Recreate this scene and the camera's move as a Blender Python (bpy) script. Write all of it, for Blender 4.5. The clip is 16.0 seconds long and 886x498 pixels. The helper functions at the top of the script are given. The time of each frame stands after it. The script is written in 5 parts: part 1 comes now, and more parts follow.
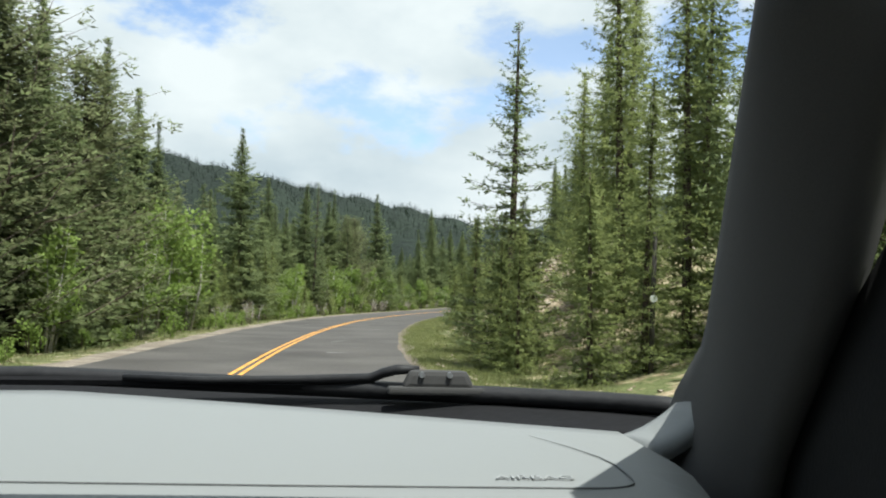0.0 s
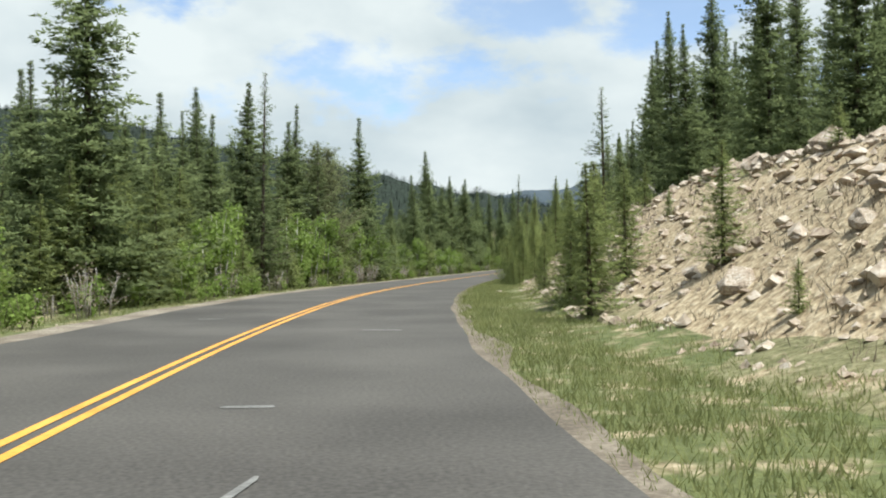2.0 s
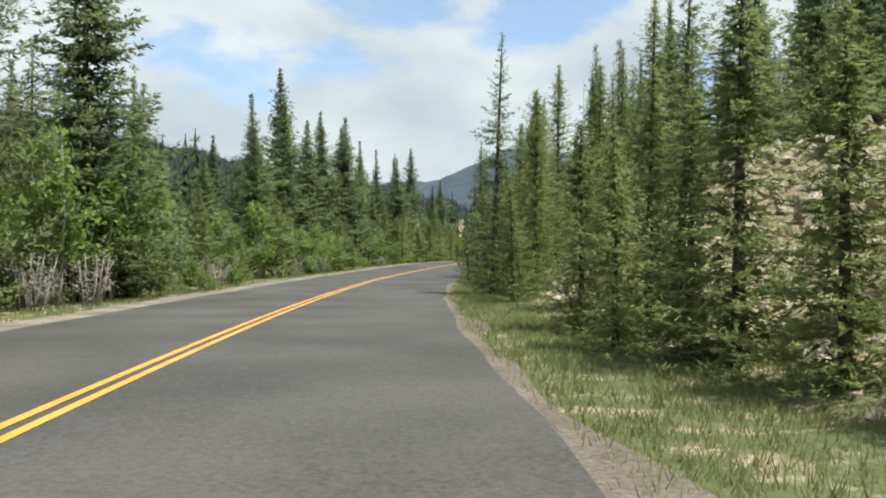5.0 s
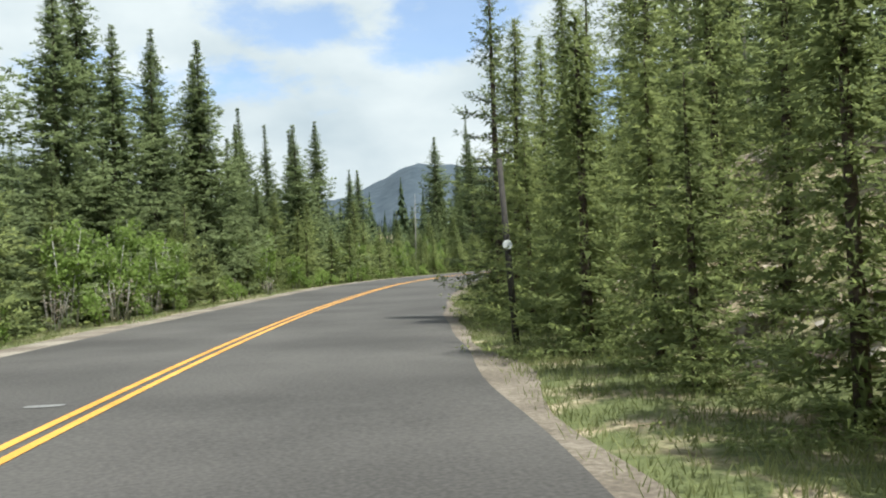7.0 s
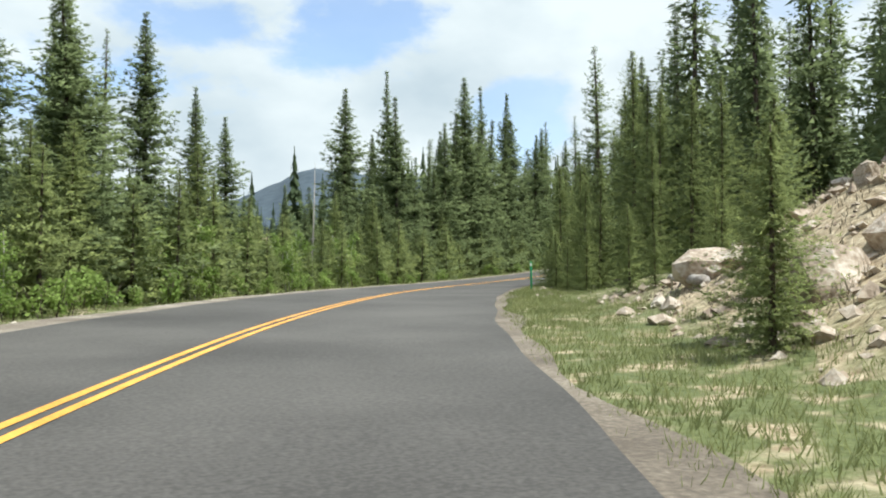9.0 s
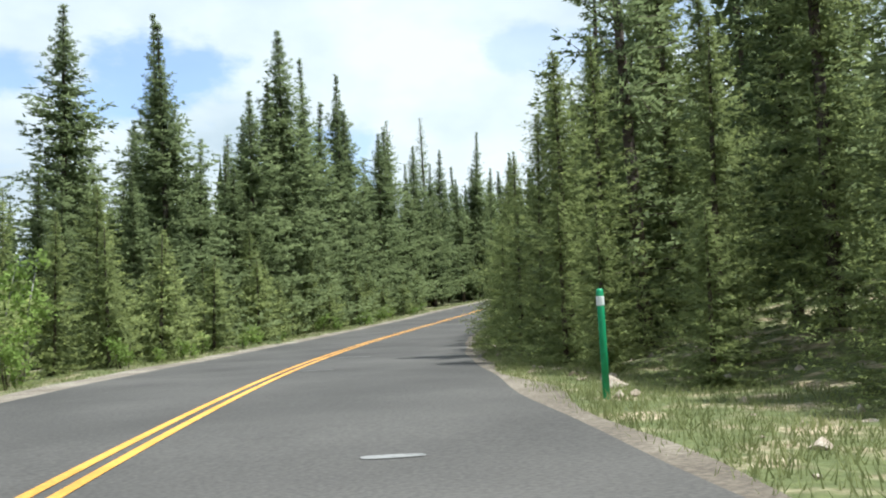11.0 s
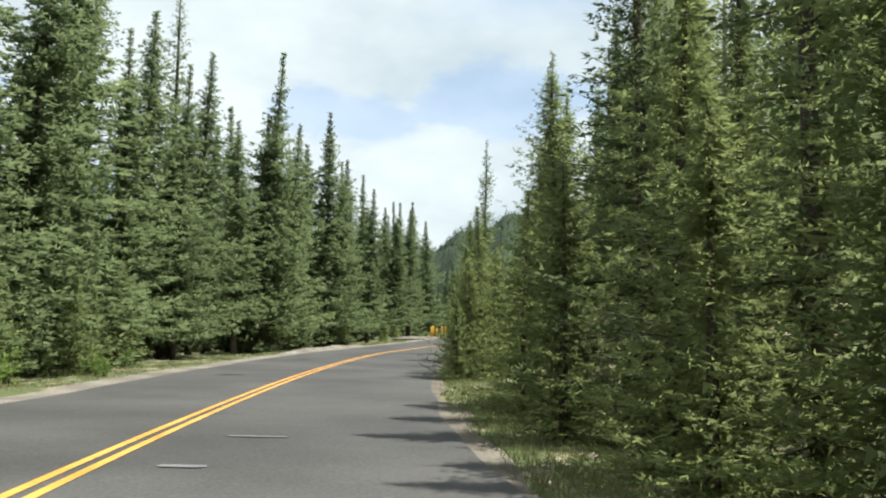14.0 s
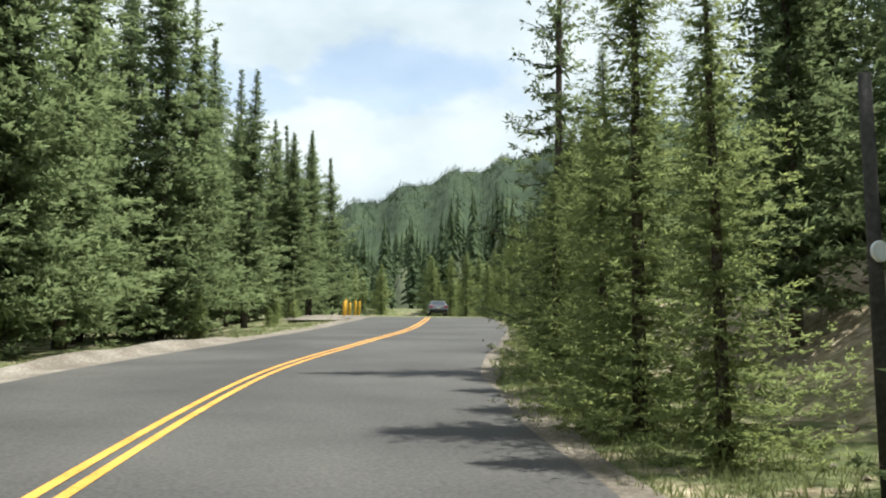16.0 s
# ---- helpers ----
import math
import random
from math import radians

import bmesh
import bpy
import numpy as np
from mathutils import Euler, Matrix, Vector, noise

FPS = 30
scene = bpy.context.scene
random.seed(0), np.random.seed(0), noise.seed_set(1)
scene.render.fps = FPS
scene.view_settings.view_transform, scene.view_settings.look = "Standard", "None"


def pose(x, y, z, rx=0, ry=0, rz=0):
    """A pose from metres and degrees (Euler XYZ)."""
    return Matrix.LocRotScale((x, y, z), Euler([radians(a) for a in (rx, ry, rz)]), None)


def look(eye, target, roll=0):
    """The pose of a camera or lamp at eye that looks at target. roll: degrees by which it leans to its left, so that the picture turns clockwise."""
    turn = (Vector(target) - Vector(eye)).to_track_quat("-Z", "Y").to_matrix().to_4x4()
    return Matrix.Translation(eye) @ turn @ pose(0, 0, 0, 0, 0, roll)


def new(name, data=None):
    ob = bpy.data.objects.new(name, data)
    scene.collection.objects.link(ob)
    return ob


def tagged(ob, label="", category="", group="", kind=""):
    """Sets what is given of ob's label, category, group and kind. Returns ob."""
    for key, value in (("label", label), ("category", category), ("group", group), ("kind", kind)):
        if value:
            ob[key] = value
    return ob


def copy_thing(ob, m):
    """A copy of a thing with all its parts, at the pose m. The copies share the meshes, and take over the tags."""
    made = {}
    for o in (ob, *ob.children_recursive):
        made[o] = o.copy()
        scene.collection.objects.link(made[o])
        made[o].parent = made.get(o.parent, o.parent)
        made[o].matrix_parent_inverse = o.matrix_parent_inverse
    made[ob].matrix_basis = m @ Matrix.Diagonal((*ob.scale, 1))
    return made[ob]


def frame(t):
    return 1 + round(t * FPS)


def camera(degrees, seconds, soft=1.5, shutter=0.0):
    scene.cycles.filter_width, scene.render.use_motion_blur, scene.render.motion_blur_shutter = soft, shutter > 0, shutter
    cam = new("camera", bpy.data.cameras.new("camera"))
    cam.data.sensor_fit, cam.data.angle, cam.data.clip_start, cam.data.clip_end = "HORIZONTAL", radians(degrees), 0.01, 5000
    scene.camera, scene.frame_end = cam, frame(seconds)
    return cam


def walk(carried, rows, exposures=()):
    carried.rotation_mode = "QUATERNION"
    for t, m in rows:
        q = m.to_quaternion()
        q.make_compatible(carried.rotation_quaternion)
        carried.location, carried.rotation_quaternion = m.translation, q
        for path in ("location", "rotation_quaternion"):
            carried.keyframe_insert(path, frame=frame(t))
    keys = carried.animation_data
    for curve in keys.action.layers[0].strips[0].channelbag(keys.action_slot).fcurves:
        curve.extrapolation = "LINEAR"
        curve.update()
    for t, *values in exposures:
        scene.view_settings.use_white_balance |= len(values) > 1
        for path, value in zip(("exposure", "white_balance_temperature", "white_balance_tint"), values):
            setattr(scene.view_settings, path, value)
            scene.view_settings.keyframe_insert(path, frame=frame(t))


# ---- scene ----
# camera: seconds, x, y, z, degrees up, bearing to the right of +y, lean
WALK = [
    (0.0, -0.000, -0.000, 1.941, 2.85, 6.50, 1.58),
    (0.5, 0.033, 8.298, 1.686, 3.05, 7.20, 0.88),
    (1.0, 0.182, 16.613, 1.483, 2.46, 6.72, -0.34),
    (1.5, 0.453, 24.944, 1.352, 1.55, 6.78, 0.07),
    (2.0, 0.879, 33.285, 1.290, 0.99, 7.88, -0.23),
    (2.5, 1.501, 41.633, 1.286, 0.79, 10.15, -2.82),
    (3.0, 2.343, 49.979, 1.264, 1.91, 12.52, -2.72),
    (3.5, 3.414, 58.312, 1.281, 2.15, 14.00, -1.26),
    (4.0, 4.703, 66.629, 1.323, 1.56, 14.68, 0.47),
    (4.2, 5.272, 69.951, 1.334, 1.15, 14.68, 1.35),
    (4.5, 6.181, 74.930, 1.342, 0.74, 14.95, 1.33),
    (5.0, 7.834, 83.211, 1.339, 0.52, 15.95, 0.52),
    (5.5, 9.644, 91.463, 1.324, 0.62, 17.32, 0.36),
    (6.0, 11.603, 99.672, 1.307, 0.84, 18.72, 0.84),
    (6.3, 12.849, 104.567, 1.300, 0.92, 19.42, 0.89),
    (6.5, 13.709, 107.815, 1.298, 0.92, 19.78, 0.38),
    (7.0, 15.962, 115.874, 1.289, 1.41, 21.38, -2.35),
    (7.5, 18.376, 123.818, 1.292, 2.17, 23.32, -0.92),
    (8.0, 20.964, 131.633, 1.375, 3.06, 24.70, -0.29),
    (8.2, 22.052, 134.722, 1.413, 3.08, 25.14, -0.20),
    (8.5, 23.744, 139.317, 1.457, 2.73, 25.92, -0.07),
    (9.0, 26.732, 146.811, 1.524, 1.90, 27.83, 0.06),
    (9.5, 30.096, 154.163, 1.649, 1.43, 30.35, 0.08),
    (10.0, 33.699, 161.374, 1.812, 1.85, 33.19, -0.19),
    (10.3, 35.985, 165.629, 1.893, 2.93, 35.05, -0.70),
    (10.5, 37.564, 168.434, 1.939, 4.07, 36.33, -1.16),
    (11.0, 41.705, 175.340, 2.028, 4.62, 39.38, -2.58),
    (11.5, 46.149, 182.079, 2.114, 4.48, 42.14, -0.89),
    (12.0, 50.915, 188.643, 2.206, 4.90, 44.68, -0.25),
    (12.5, 56.004, 195.020, 2.329, 6.45, 47.07, 0.53),
    (13.0, 61.380, 201.199, 2.477, 7.90, 49.59, -1.36),
    (13.5, 67.001, 207.169, 2.731, 8.17, 52.07, 0.35),
    (14.0, 72.820, 212.922, 3.006, 8.23, 53.57, 1.21),
    (14.5, 78.804, 218.460, 3.314, 7.70, 55.03, 0.73),
    (15.0, 84.942, 223.803, 3.737, 7.12, 56.58, 0.46),
    (15.5, 91.245, 228.954, 4.281, 6.70, 58.50, -0.18),
    (16.0, 97.716, 233.918, 4.838, 6.89, 60.35, 0.59),
]
TINT_GREEN = 4.0
EXPOSURES = [(0.0, 0.63, 6100), (1.5, 0.58, 6120), (4.0, 0.50, 6150), (7.0, 0.62, 6050), (8.2, 0.64, 6050), (10.5, 0.76, 5780), (12.0, 0.80, 5780), (13.5, 0.71, 6050), (16.0, 0.80, 6050)]
cam = camera(50, 16.0, soft=2.0)
walk(cam, [(t, pose(x, y, z, 0, 0, -b) @ pose(0, 0, 0, 90 + up) @ pose(0, 0, 0, 0, 0, lean)) for t, x, y, z, up, b, lean in WALK], exposures=[(t, e, kelvin, TINT_GREEN) for t, e, kelvin in EXPOSURES])

# ---- world and sun ----
SUN_BEARING, SUN_HEIGHT = 146.0, 67.0
world = bpy.data.worlds.new("mountain_sky")
scene.world = world
world.use_nodes = True


def build_sky():
    """Broken cumulus: cloud nearly everywhere, with a few gaps of blue given by bearing, height, half width, half height (degrees) and depth."""
    nt = world.node_tree
    nt.nodes.clear()
    N, L = nt.nodes.new, nt.links.new

    def calc(op, a, b=None, c=None):
        n = N("ShaderNodeMath")
        n.operation = op
        for k, v in enumerate((a, b, c)):
            if v is None:
                continue
            if isinstance(v, (int, float)):
                n.inputs[k].default_value = v
            else:
                L(v, n.inputs[k])
        return n.outputs[0]

    def noise_at(vec, scale, detail, rough=0.5):
        n = N("ShaderNodeTexNoise")
        n.inputs["Scale"].default_value, n.inputs["Detail"].default_value, n.inputs["Roughness"].default_value = scale, detail, rough
        L(vec, n.inputs["Vector"])
        return n.outputs[0]

    def ranged(v, a, b, c, d, kind_="LINEAR"):
        n = N("ShaderNodeMapRange")
        n.interpolation_type = kind_
        for k, q in enumerate((a, b, c, d)):
            n.inputs[k + 1].default_value = q
        L(v, n.inputs[0])
        return n.outputs[0]

    sky = N("ShaderNodeTexSky")
    sky.sky_type, sky.sun_disc = "NISHITA", False
    sky.sun_elevation, sky.sun_rotation = radians(SUN_HEIGHT), radians(SUN_BEARING)
    sky.altitude = 3000
    co = N("ShaderNodeTexCoord")
    sep = N("ShaderNodeSeparateXYZ")
    L(co.outputs["Generated"], sep.inputs[0])
    bearing = calc("MULTIPLY", calc("ARCTAN2", sep.outputs[0], sep.outputs[1]), 180 / math.pi)
    height = calc("MULTIPLY", calc("ARCSINE", sep.outputs[2]), 180 / math.pi)
    stretch = N("ShaderNodeMapping")
    stretch.inputs["Scale"].default_value = (1, 1, 1.9)
    L(co.outputs["Generated"], stretch.inputs[0])
    billow = noise_at(stretch.outputs[0], 8.0, 9, 0.58)
    swirl = noise_at(stretch.outputs[0], 3.2, 5, 0.5)
    wob = calc("ADD", calc("MULTIPLY", calc("SUBTRACT", billow, 0.5), 3.2), calc("MULTIPLY", calc("SUBTRACT", swirl, 0.5), 2.2))
    blue = None
    for at, up_, wide_, tall_, deep in SKY_GAPS:
        dx = calc("DIVIDE", calc("SUBTRACT", bearing, float(at)), float(wide_))
        dy = calc("DIVIDE", calc("SUBTRACT", height, float(up_)), float(tall_))
        d = calc("SQRT", calc("ADD", calc("MULTIPLY", dx, dx), calc("MULTIPLY", dy, dy)))
        f = calc("MULTIPLY", ranged(calc("ADD", d, wob), 1.20, 0.55, 0.0, 1.0, "SMOOTHSTEP"), float(deep))
        blue = f if blue is None else calc("MAXIMUM", blue, f)
    # overhead and behind, broken cloud of the same kind
    lift = calc("ADD", sep.outputs[2], 0.24)
    dome = N("ShaderNodeVectorMath")
    dome.operation = "DIVIDE"
    L(co.outputs["Generated"], dome.inputs[0])
    L(lift, dome.inputs[1])
    over = ranged(noise_at(dome.outputs[0], 1.1, 9), 0.42, 0.475, 0.8, 0.0)
    away = calc("MAXIMUM", ranged(height, 21, 27, 0.0, 1.0), ranged(calc("ABSOLUTE", calc("SUBTRACT", bearing, 27.0)), 48, 56, 0.0, 1.0))
    low = ranged(height, 6, 14, 0.0, 1.0)
    blue = calc("MAXIMUM", blue, calc("MULTIPLY", calc("MULTIPLY", over, away), low))
    cover = calc("SUBTRACT", 1.0, blue)
    # bright crowns, greyer bellies and veils
    tone = N("ShaderNodeValToRGB")
    tone.color_ramp.elements[0].position, tone.color_ramp.elements[1].position = 0.34, 0.58
    tone.color_ramp.elements[0].color, tone.color_ramp.elements[1].color = (0.63, 0.70, 0.74, 1), (0.98, 1.0, 0.98, 1)
    L(calc("ADD", calc("MULTIPLY", noise_at(stretch.outputs[0], 5.5, 7), 0.6), calc("MULTIPLY", swirl, 0.4)), tone.inputs[0])
    clear = N("ShaderNodeBackground")
    clear.inputs[1].default_value = 0.150
    L(sky.outputs[0], clear.inputs[0])
    cloud = N("ShaderNodeBackground")
    cloud.inputs[1].default_value = 0.63
    L(tone.outputs[0], cloud.inputs[0])
    mix = N("ShaderNodeMixShader")
    L(cover, mix.inputs[0])
    L(clear.outputs[0], mix.inputs[1])
    L(cloud.outputs[0], mix.inputs[2])
    out = N("ShaderNodeOutputWorld")
    L(mix.outputs[0], out.inputs[0])


SKY_GAPS = [(-10, 17.6, 7, 2.4, 0.9), (4, 11.2, 8.5, 2.2, 0.7), (13.5, 15.0, 5.5, 1.7, 0.65), (22, 15.4, 6.5, 2.4, 0.7), (32.7, 10.2, 3.5, 2.6, 0.5), (47.7, 15.8, 5, 1.8, 0.35), (57.2, 17.2, 9, 2.2, 0.35)]
build_sky()
sun = new("sun", bpy.data.lights.new("sun", "SUN"))
sun.data.energy, sun.data.angle, sun.data.color = 4.6, radians(0.6), (1.0, 0.95, 0.87)
b, h = radians(SUN_BEARING), radians(SUN_HEIGHT)
sun.matrix_world = look((math.sin(b) * math.cos(h) * 400, math.cos(b) * math.cos(h) * 400, math.sin(h) * 400), (0, 0, 0))


# ---- materials ----
def material(name, rough=0.8):
    m = bpy.data.materials.new(name)
    m.use_nodes = True
    p = m.node_tree.nodes["Principled BSDF"]
    p.inputs["Roughness"].default_value = rough
    p.inputs["Specular IOR Level"].default_value = 0.3
    return m, m.node_tree, p


def plain(name, colour, rough=0.6, vary=0.12, scale=20.0, bump=0.0, metal=0.0, detail=6.0):
    """A surface of one colour with fine mottling and relief."""
    m, nt, p = material(name, rough)
    p.inputs["Metallic"].default_value = metal
    co = nt.nodes.new("ShaderNodeTexCoord")
    n = nt.nodes.new("ShaderNodeTexNoise")
    n.inputs["Scale"].default_value, n.inputs["Detail"].default_value = scale, detail
    nt.links.new(co.outputs["Object"], n.inputs["Vector"])
    r = nt.nodes.new("ShaderNodeValToRGB")
    r.color_ramp.elements[0].position, r.color_ramp.elements[1].position = 0.3, 0.7
    r.color_ramp.elements[0].color = (*[c * (1 - vary) for c in colour], 1)
    r.color_ramp.elements[1].color = (*[min(1, c * (1 + vary)) for c in colour], 1)
    nt.links.new(n.outputs[0], r.inputs[0])
    nt.links.new(r.outputs[0], p.inputs["Base Color"])
    if bump:
        bm = nt.nodes.new("ShaderNodeBump")
        bm.inputs["Strength"].default_value, bm.inputs["Distance"].default_value = bump, 0.02
        nt.links.new(n.outputs[0], bm.inputs["Height"])
        nt.links.new(bm.outputs[0], p.inputs["Normal"])
    return m


def mottled(name, low, mid, high, big, small, rough=0.85, bump=0.3, dist=0.03):
    """Two scales of variation between three colours."""
    m, nt, p = material(name, rough)
    N, L = nt.nodes.new, nt.links.new
    co = N("ShaderNodeTexCoord")
    a, c = N("ShaderNodeTexNoise"), N("ShaderNodeTexNoise")
    a.inputs["Scale"].default_value, a.inputs["Detail"].default_value = big, 4
    c.inputs["Scale"].default_value, c.inputs["Detail"].default_value = small, 6
    L(co.outputs["Object"], a.inputs["Vector"])
    L(co.outputs["Object"], c.inputs["Vector"])
    s = N("ShaderNodeMath")
    s.operation = "MULTIPLY_ADD"
    s.inputs[1].default_value, s.inputs[2].default_value = 0.5, 0.0
    L(a.outputs[0], s.inputs[0])
    q = N("ShaderNodeMath")
    q.operation = "MULTIPLY_ADD"
    q.inputs[1].default_value = 0.5
    L(c.outputs[0], q.inputs[0])
    L(s.outputs[0], q.inputs[2])
    r = N("ShaderNodeValToRGB")
    e = r.color_ramp.elements
    e[0].position, e[1].position = 0.38, 0.62
    e[0].color, e[1].color = (*low, 1), (*high, 1)
    x = e.new(0.5)
    x.color = (*mid, 1)
    L(q.outputs[0], r.inputs[0])
    L(r.outputs[0], p.inputs["Base Color"])
    b = N("ShaderNodeBump")
    b.inputs["Strength"].default_value, b.inputs["Distance"].default_value = bump, dist
    L(c.outputs[0], b.inputs["Height"])
    L(b.outputs[0], p.inputs["Normal"])
    return m


def foliage(name, dark, light, through_light=0.25, rough=0.55, clump=1.4):
    """Needles or leaves: sprays, clumps and whole plants each differ a little."""
    m, nt, p = material(name, max(rough, 0.7))
    p.inputs["Specular IOR Level"].default_value = 0.06
    N, L = nt.nodes.new, nt.links.new
    g, o, co, n = N("ShaderNodeNewGeometry"), N("ShaderNodeObjectInfo"), N("ShaderNodeTexCoord"), N("ShaderNodeTexNoise")
    n.inputs["Scale"].default_value, n.inputs["Detail"].default_value = clump, 3
    L(co.outputs["Object"], n.inputs["Vector"])
    patch = N("ShaderNodeMapRange")
    patch.inputs[1].default_value, patch.inputs[2].default_value, patch.inputs[4].default_value = 0.30, 0.70, 0.45
    L(n.outputs[0], patch.inputs[0])
    s = N("ShaderNodeMath")
    s.operation, s.inputs[1].default_value = "MULTIPLY_ADD", 0.25
    L(g.outputs["Random Per Island"], s.inputs[0])
    k = N("ShaderNodeMath")
    k.operation, k.inputs[1].default_value = "MULTIPLY_ADD", 0.30
    L(o.outputs["Random"], k.inputs[0])
    L(patch.outputs[0], k.inputs[2])
    L(k.outputs[0], s.inputs[2])
    r = N("ShaderNodeValToRGB")
    r.color_ramp.elements[0].color, r.color_ramp.elements[1].color = (*dark, 1), (*light, 1)
    L(s.outputs[0], r.inputs[0])
    L(r.outputs[0], p.inputs["Base Color"])
    t = N("ShaderNodeBsdfTranslucent")
    L(r.outputs[0], t.inputs[0])
    mix = N("ShaderNodeMixShader")
    mix.inputs[0].default_value = through_light
    L(p.outputs[0], mix.inputs[1])
    L(t.outputs[0], mix.inputs[2])
    L(mix.outputs[0], nt.nodes["Material Output"].inputs[0])
    return m


ASPHALT = mottled("asphalt", (0.050, 0.046, 0.042), (0.076, 0.070, 0.064), (0.104, 0.096, 0.087), 0.30, 24.0, 0.85, 0.25, 0.008)
SHOULDER = mottled("shoulder_gravel", (0.13, 0.105, 0.082), (0.20, 0.168, 0.132), (0.31, 0.275, 0.225), 0.8, 18.0, 0.95, 0.5, 0.03)
DIRT_EDGE = mottled("shoulder_dirt", (0.10, 0.082, 0.064), (0.155, 0.128, 0.098), (0.24, 0.205, 0.16), 0.8, 18.0, 0.95, 0.5, 0.03)
YELLOW = mottled("yellow_paint", (0.50, 0.23, 0.035), (0.70, 0.335, 0.05), (0.78, 0.41, 0.08), 1.2, 30.0, 0.6, 0.1, 0.004)
WHITE_MARK = mottled("pale_scuff", (0.12, 0.118, 0.112), (0.18, 0.177, 0.17), (0.26, 0.255, 0.245), 2.0, 25.0, 0.8, 0.1, 0.004)
BARK = mottled("conifer_bark", (0.05, 0.038, 0.03), (0.10, 0.075, 0.06), (0.17, 0.14, 0.12), 1.5, 14.0, 0.95, 0.8, 0.03)
PALE_BARK = mottled("aspen_bark", (0.16, 0.15, 0.12), (0.35, 0.34, 0.29), (0.48, 0.47, 0.42), 1.5, 10.0, 0.8, 0.3, 0.01)
DEAD_WOOD = mottled("weathered_wood", (0.22, 0.19, 0.16), (0.34, 0.31, 0.28), (0.45, 0.42, 0.39), 2.0, 18.0, 0.9, 0.5, 0.02)
ROCK = mottled("granite_rubble", (0.20, 0.15, 0.11), (0.38, 0.31, 0.24), (0.52, 0.46, 0.39), 1.2, 9.0, 0.9, 0.6, 0.05)
NEEDLES = foliage("spruce_needles", (0.106, 0.136, 0.062), (0.300, 0.358, 0.160), 0.5)
FRESH = foliage("fir_needles", (0.140, 0.175, 0.068), (0.400, 0.450, 0.175), 0.5, clump=2.2)
# lighter colours for the outer, upward sprays of each bough
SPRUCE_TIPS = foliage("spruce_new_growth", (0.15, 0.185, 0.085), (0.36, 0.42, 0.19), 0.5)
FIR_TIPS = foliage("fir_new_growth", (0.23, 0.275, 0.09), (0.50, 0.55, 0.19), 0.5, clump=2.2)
PINE = foliage("pine_needles", (0.120, 0.140, 0.072), (0.300, 0.325, 0.160), 0.45)
LEAVES = foliage("aspen_leaves", (0.13, 0.195, 0.045), (0.33, 0.43, 0.12), 0.45)
GRASS = foliage("grass_blades", (0.12, 0.145, 0.055), (0.33, 0.345, 0.155), 0.45, 0.7, clump=0.5)
DRY = foliage("dry_twigs", (0.16, 0.13, 0.09), (0.34, 0.29, 0.22), 0.1, 0.9)


# ---- mesh helpers ----
def part(name, bm, mat, parent=None, label="", smooth=False):
    """Links a bmesh, or (vertices, faces), as one mesh object."""
    me = bpy.data.meshes.new(name)
    if isinstance(bm, tuple):
        me.from_pydata([tuple(map(float, v)) for v in bm[0]], [], [tuple(map(int, f)) for f in bm[1]])
    else:
        bm.to_mesh(me)
        bm.free()
    me.materials.append(mat)
    if smooth:
        me.polygons.foreach_set("use_smooth", [True] * len(me.polygons))
    ob = new(name, me)
    ob.parent = parent
    return tagged(ob, label)


def quads(name, V, mat, parent=None, label=""):
    """A mesh of loose quads: V is an array (n, 4, 3)."""
    V = np.asarray(V, dtype=np.float32)
    n = len(V)
    me = bpy.data.meshes.new(name)
    me.vertices.add(n * 4)
    me.vertices.foreach_set("co", V.ravel())
    me.loops.add(n * 4)
    me.loops.foreach_set("vertex_index", np.arange(n * 4, dtype=np.int32))
    me.polygons.add(n)
    me.polygons.foreach_set("loop_start", np.arange(0, n * 4, 4, dtype=np.int32))
    me.polygons.foreach_set("loop_total", np.full(n, 4, dtype=np.int32))
    me.update(calc_edges=True)
    me.materials.append(mat)
    ob = new(name, me)
    ob.parent = parent
    return tagged(ob, label)


def triangles(name, V, mat, parent=None, label="", tip_mat=None, tips=None, soft=None):
    """A mesh of loose triangles: V is an array (n, 3, 3); those marked in tips take another material, and soft gives each the normal of its clump."""
    V = np.asarray(V, dtype=np.float32)
    n = len(V)
    if soft is not None:
        flat = np.cross(V[:, 1] - V[:, 0], V[:, 2] - V[:, 0])
        turn = (flat * soft).sum(1) < 0
        V = V.copy()
        V[turn] = V[turn][:, [1, 0, 2]]
    me = bpy.data.meshes.new(name)
    me.vertices.add(n * 3)
    me.vertices.foreach_set("co", V.ravel())
    me.loops.add(n * 3)
    me.loops.foreach_set("vertex_index", np.arange(n * 3, dtype=np.int32))
    me.polygons.add(n)
    me.polygons.foreach_set("loop_start", np.arange(0, n * 3, 3, dtype=np.int32))
    me.polygons.foreach_set("loop_total", np.full(n, 3, dtype=np.int32))
    me.update(calc_edges=True)
    me.materials.append(mat)
    if tip_mat:
        me.materials.append(tip_mat)
        me.polygons.foreach_set("material_index", np.asarray(tips, dtype=np.int32))
    if soft is not None:
        me.polygons.foreach_set("use_smooth", np.ones(n, dtype=bool))
        me.normals_split_custom_set(np.repeat(soft, 3, axis=0).astype(np.float32))
    ob = new(name, me)
    ob.parent = parent
    return tagged(ob, label)


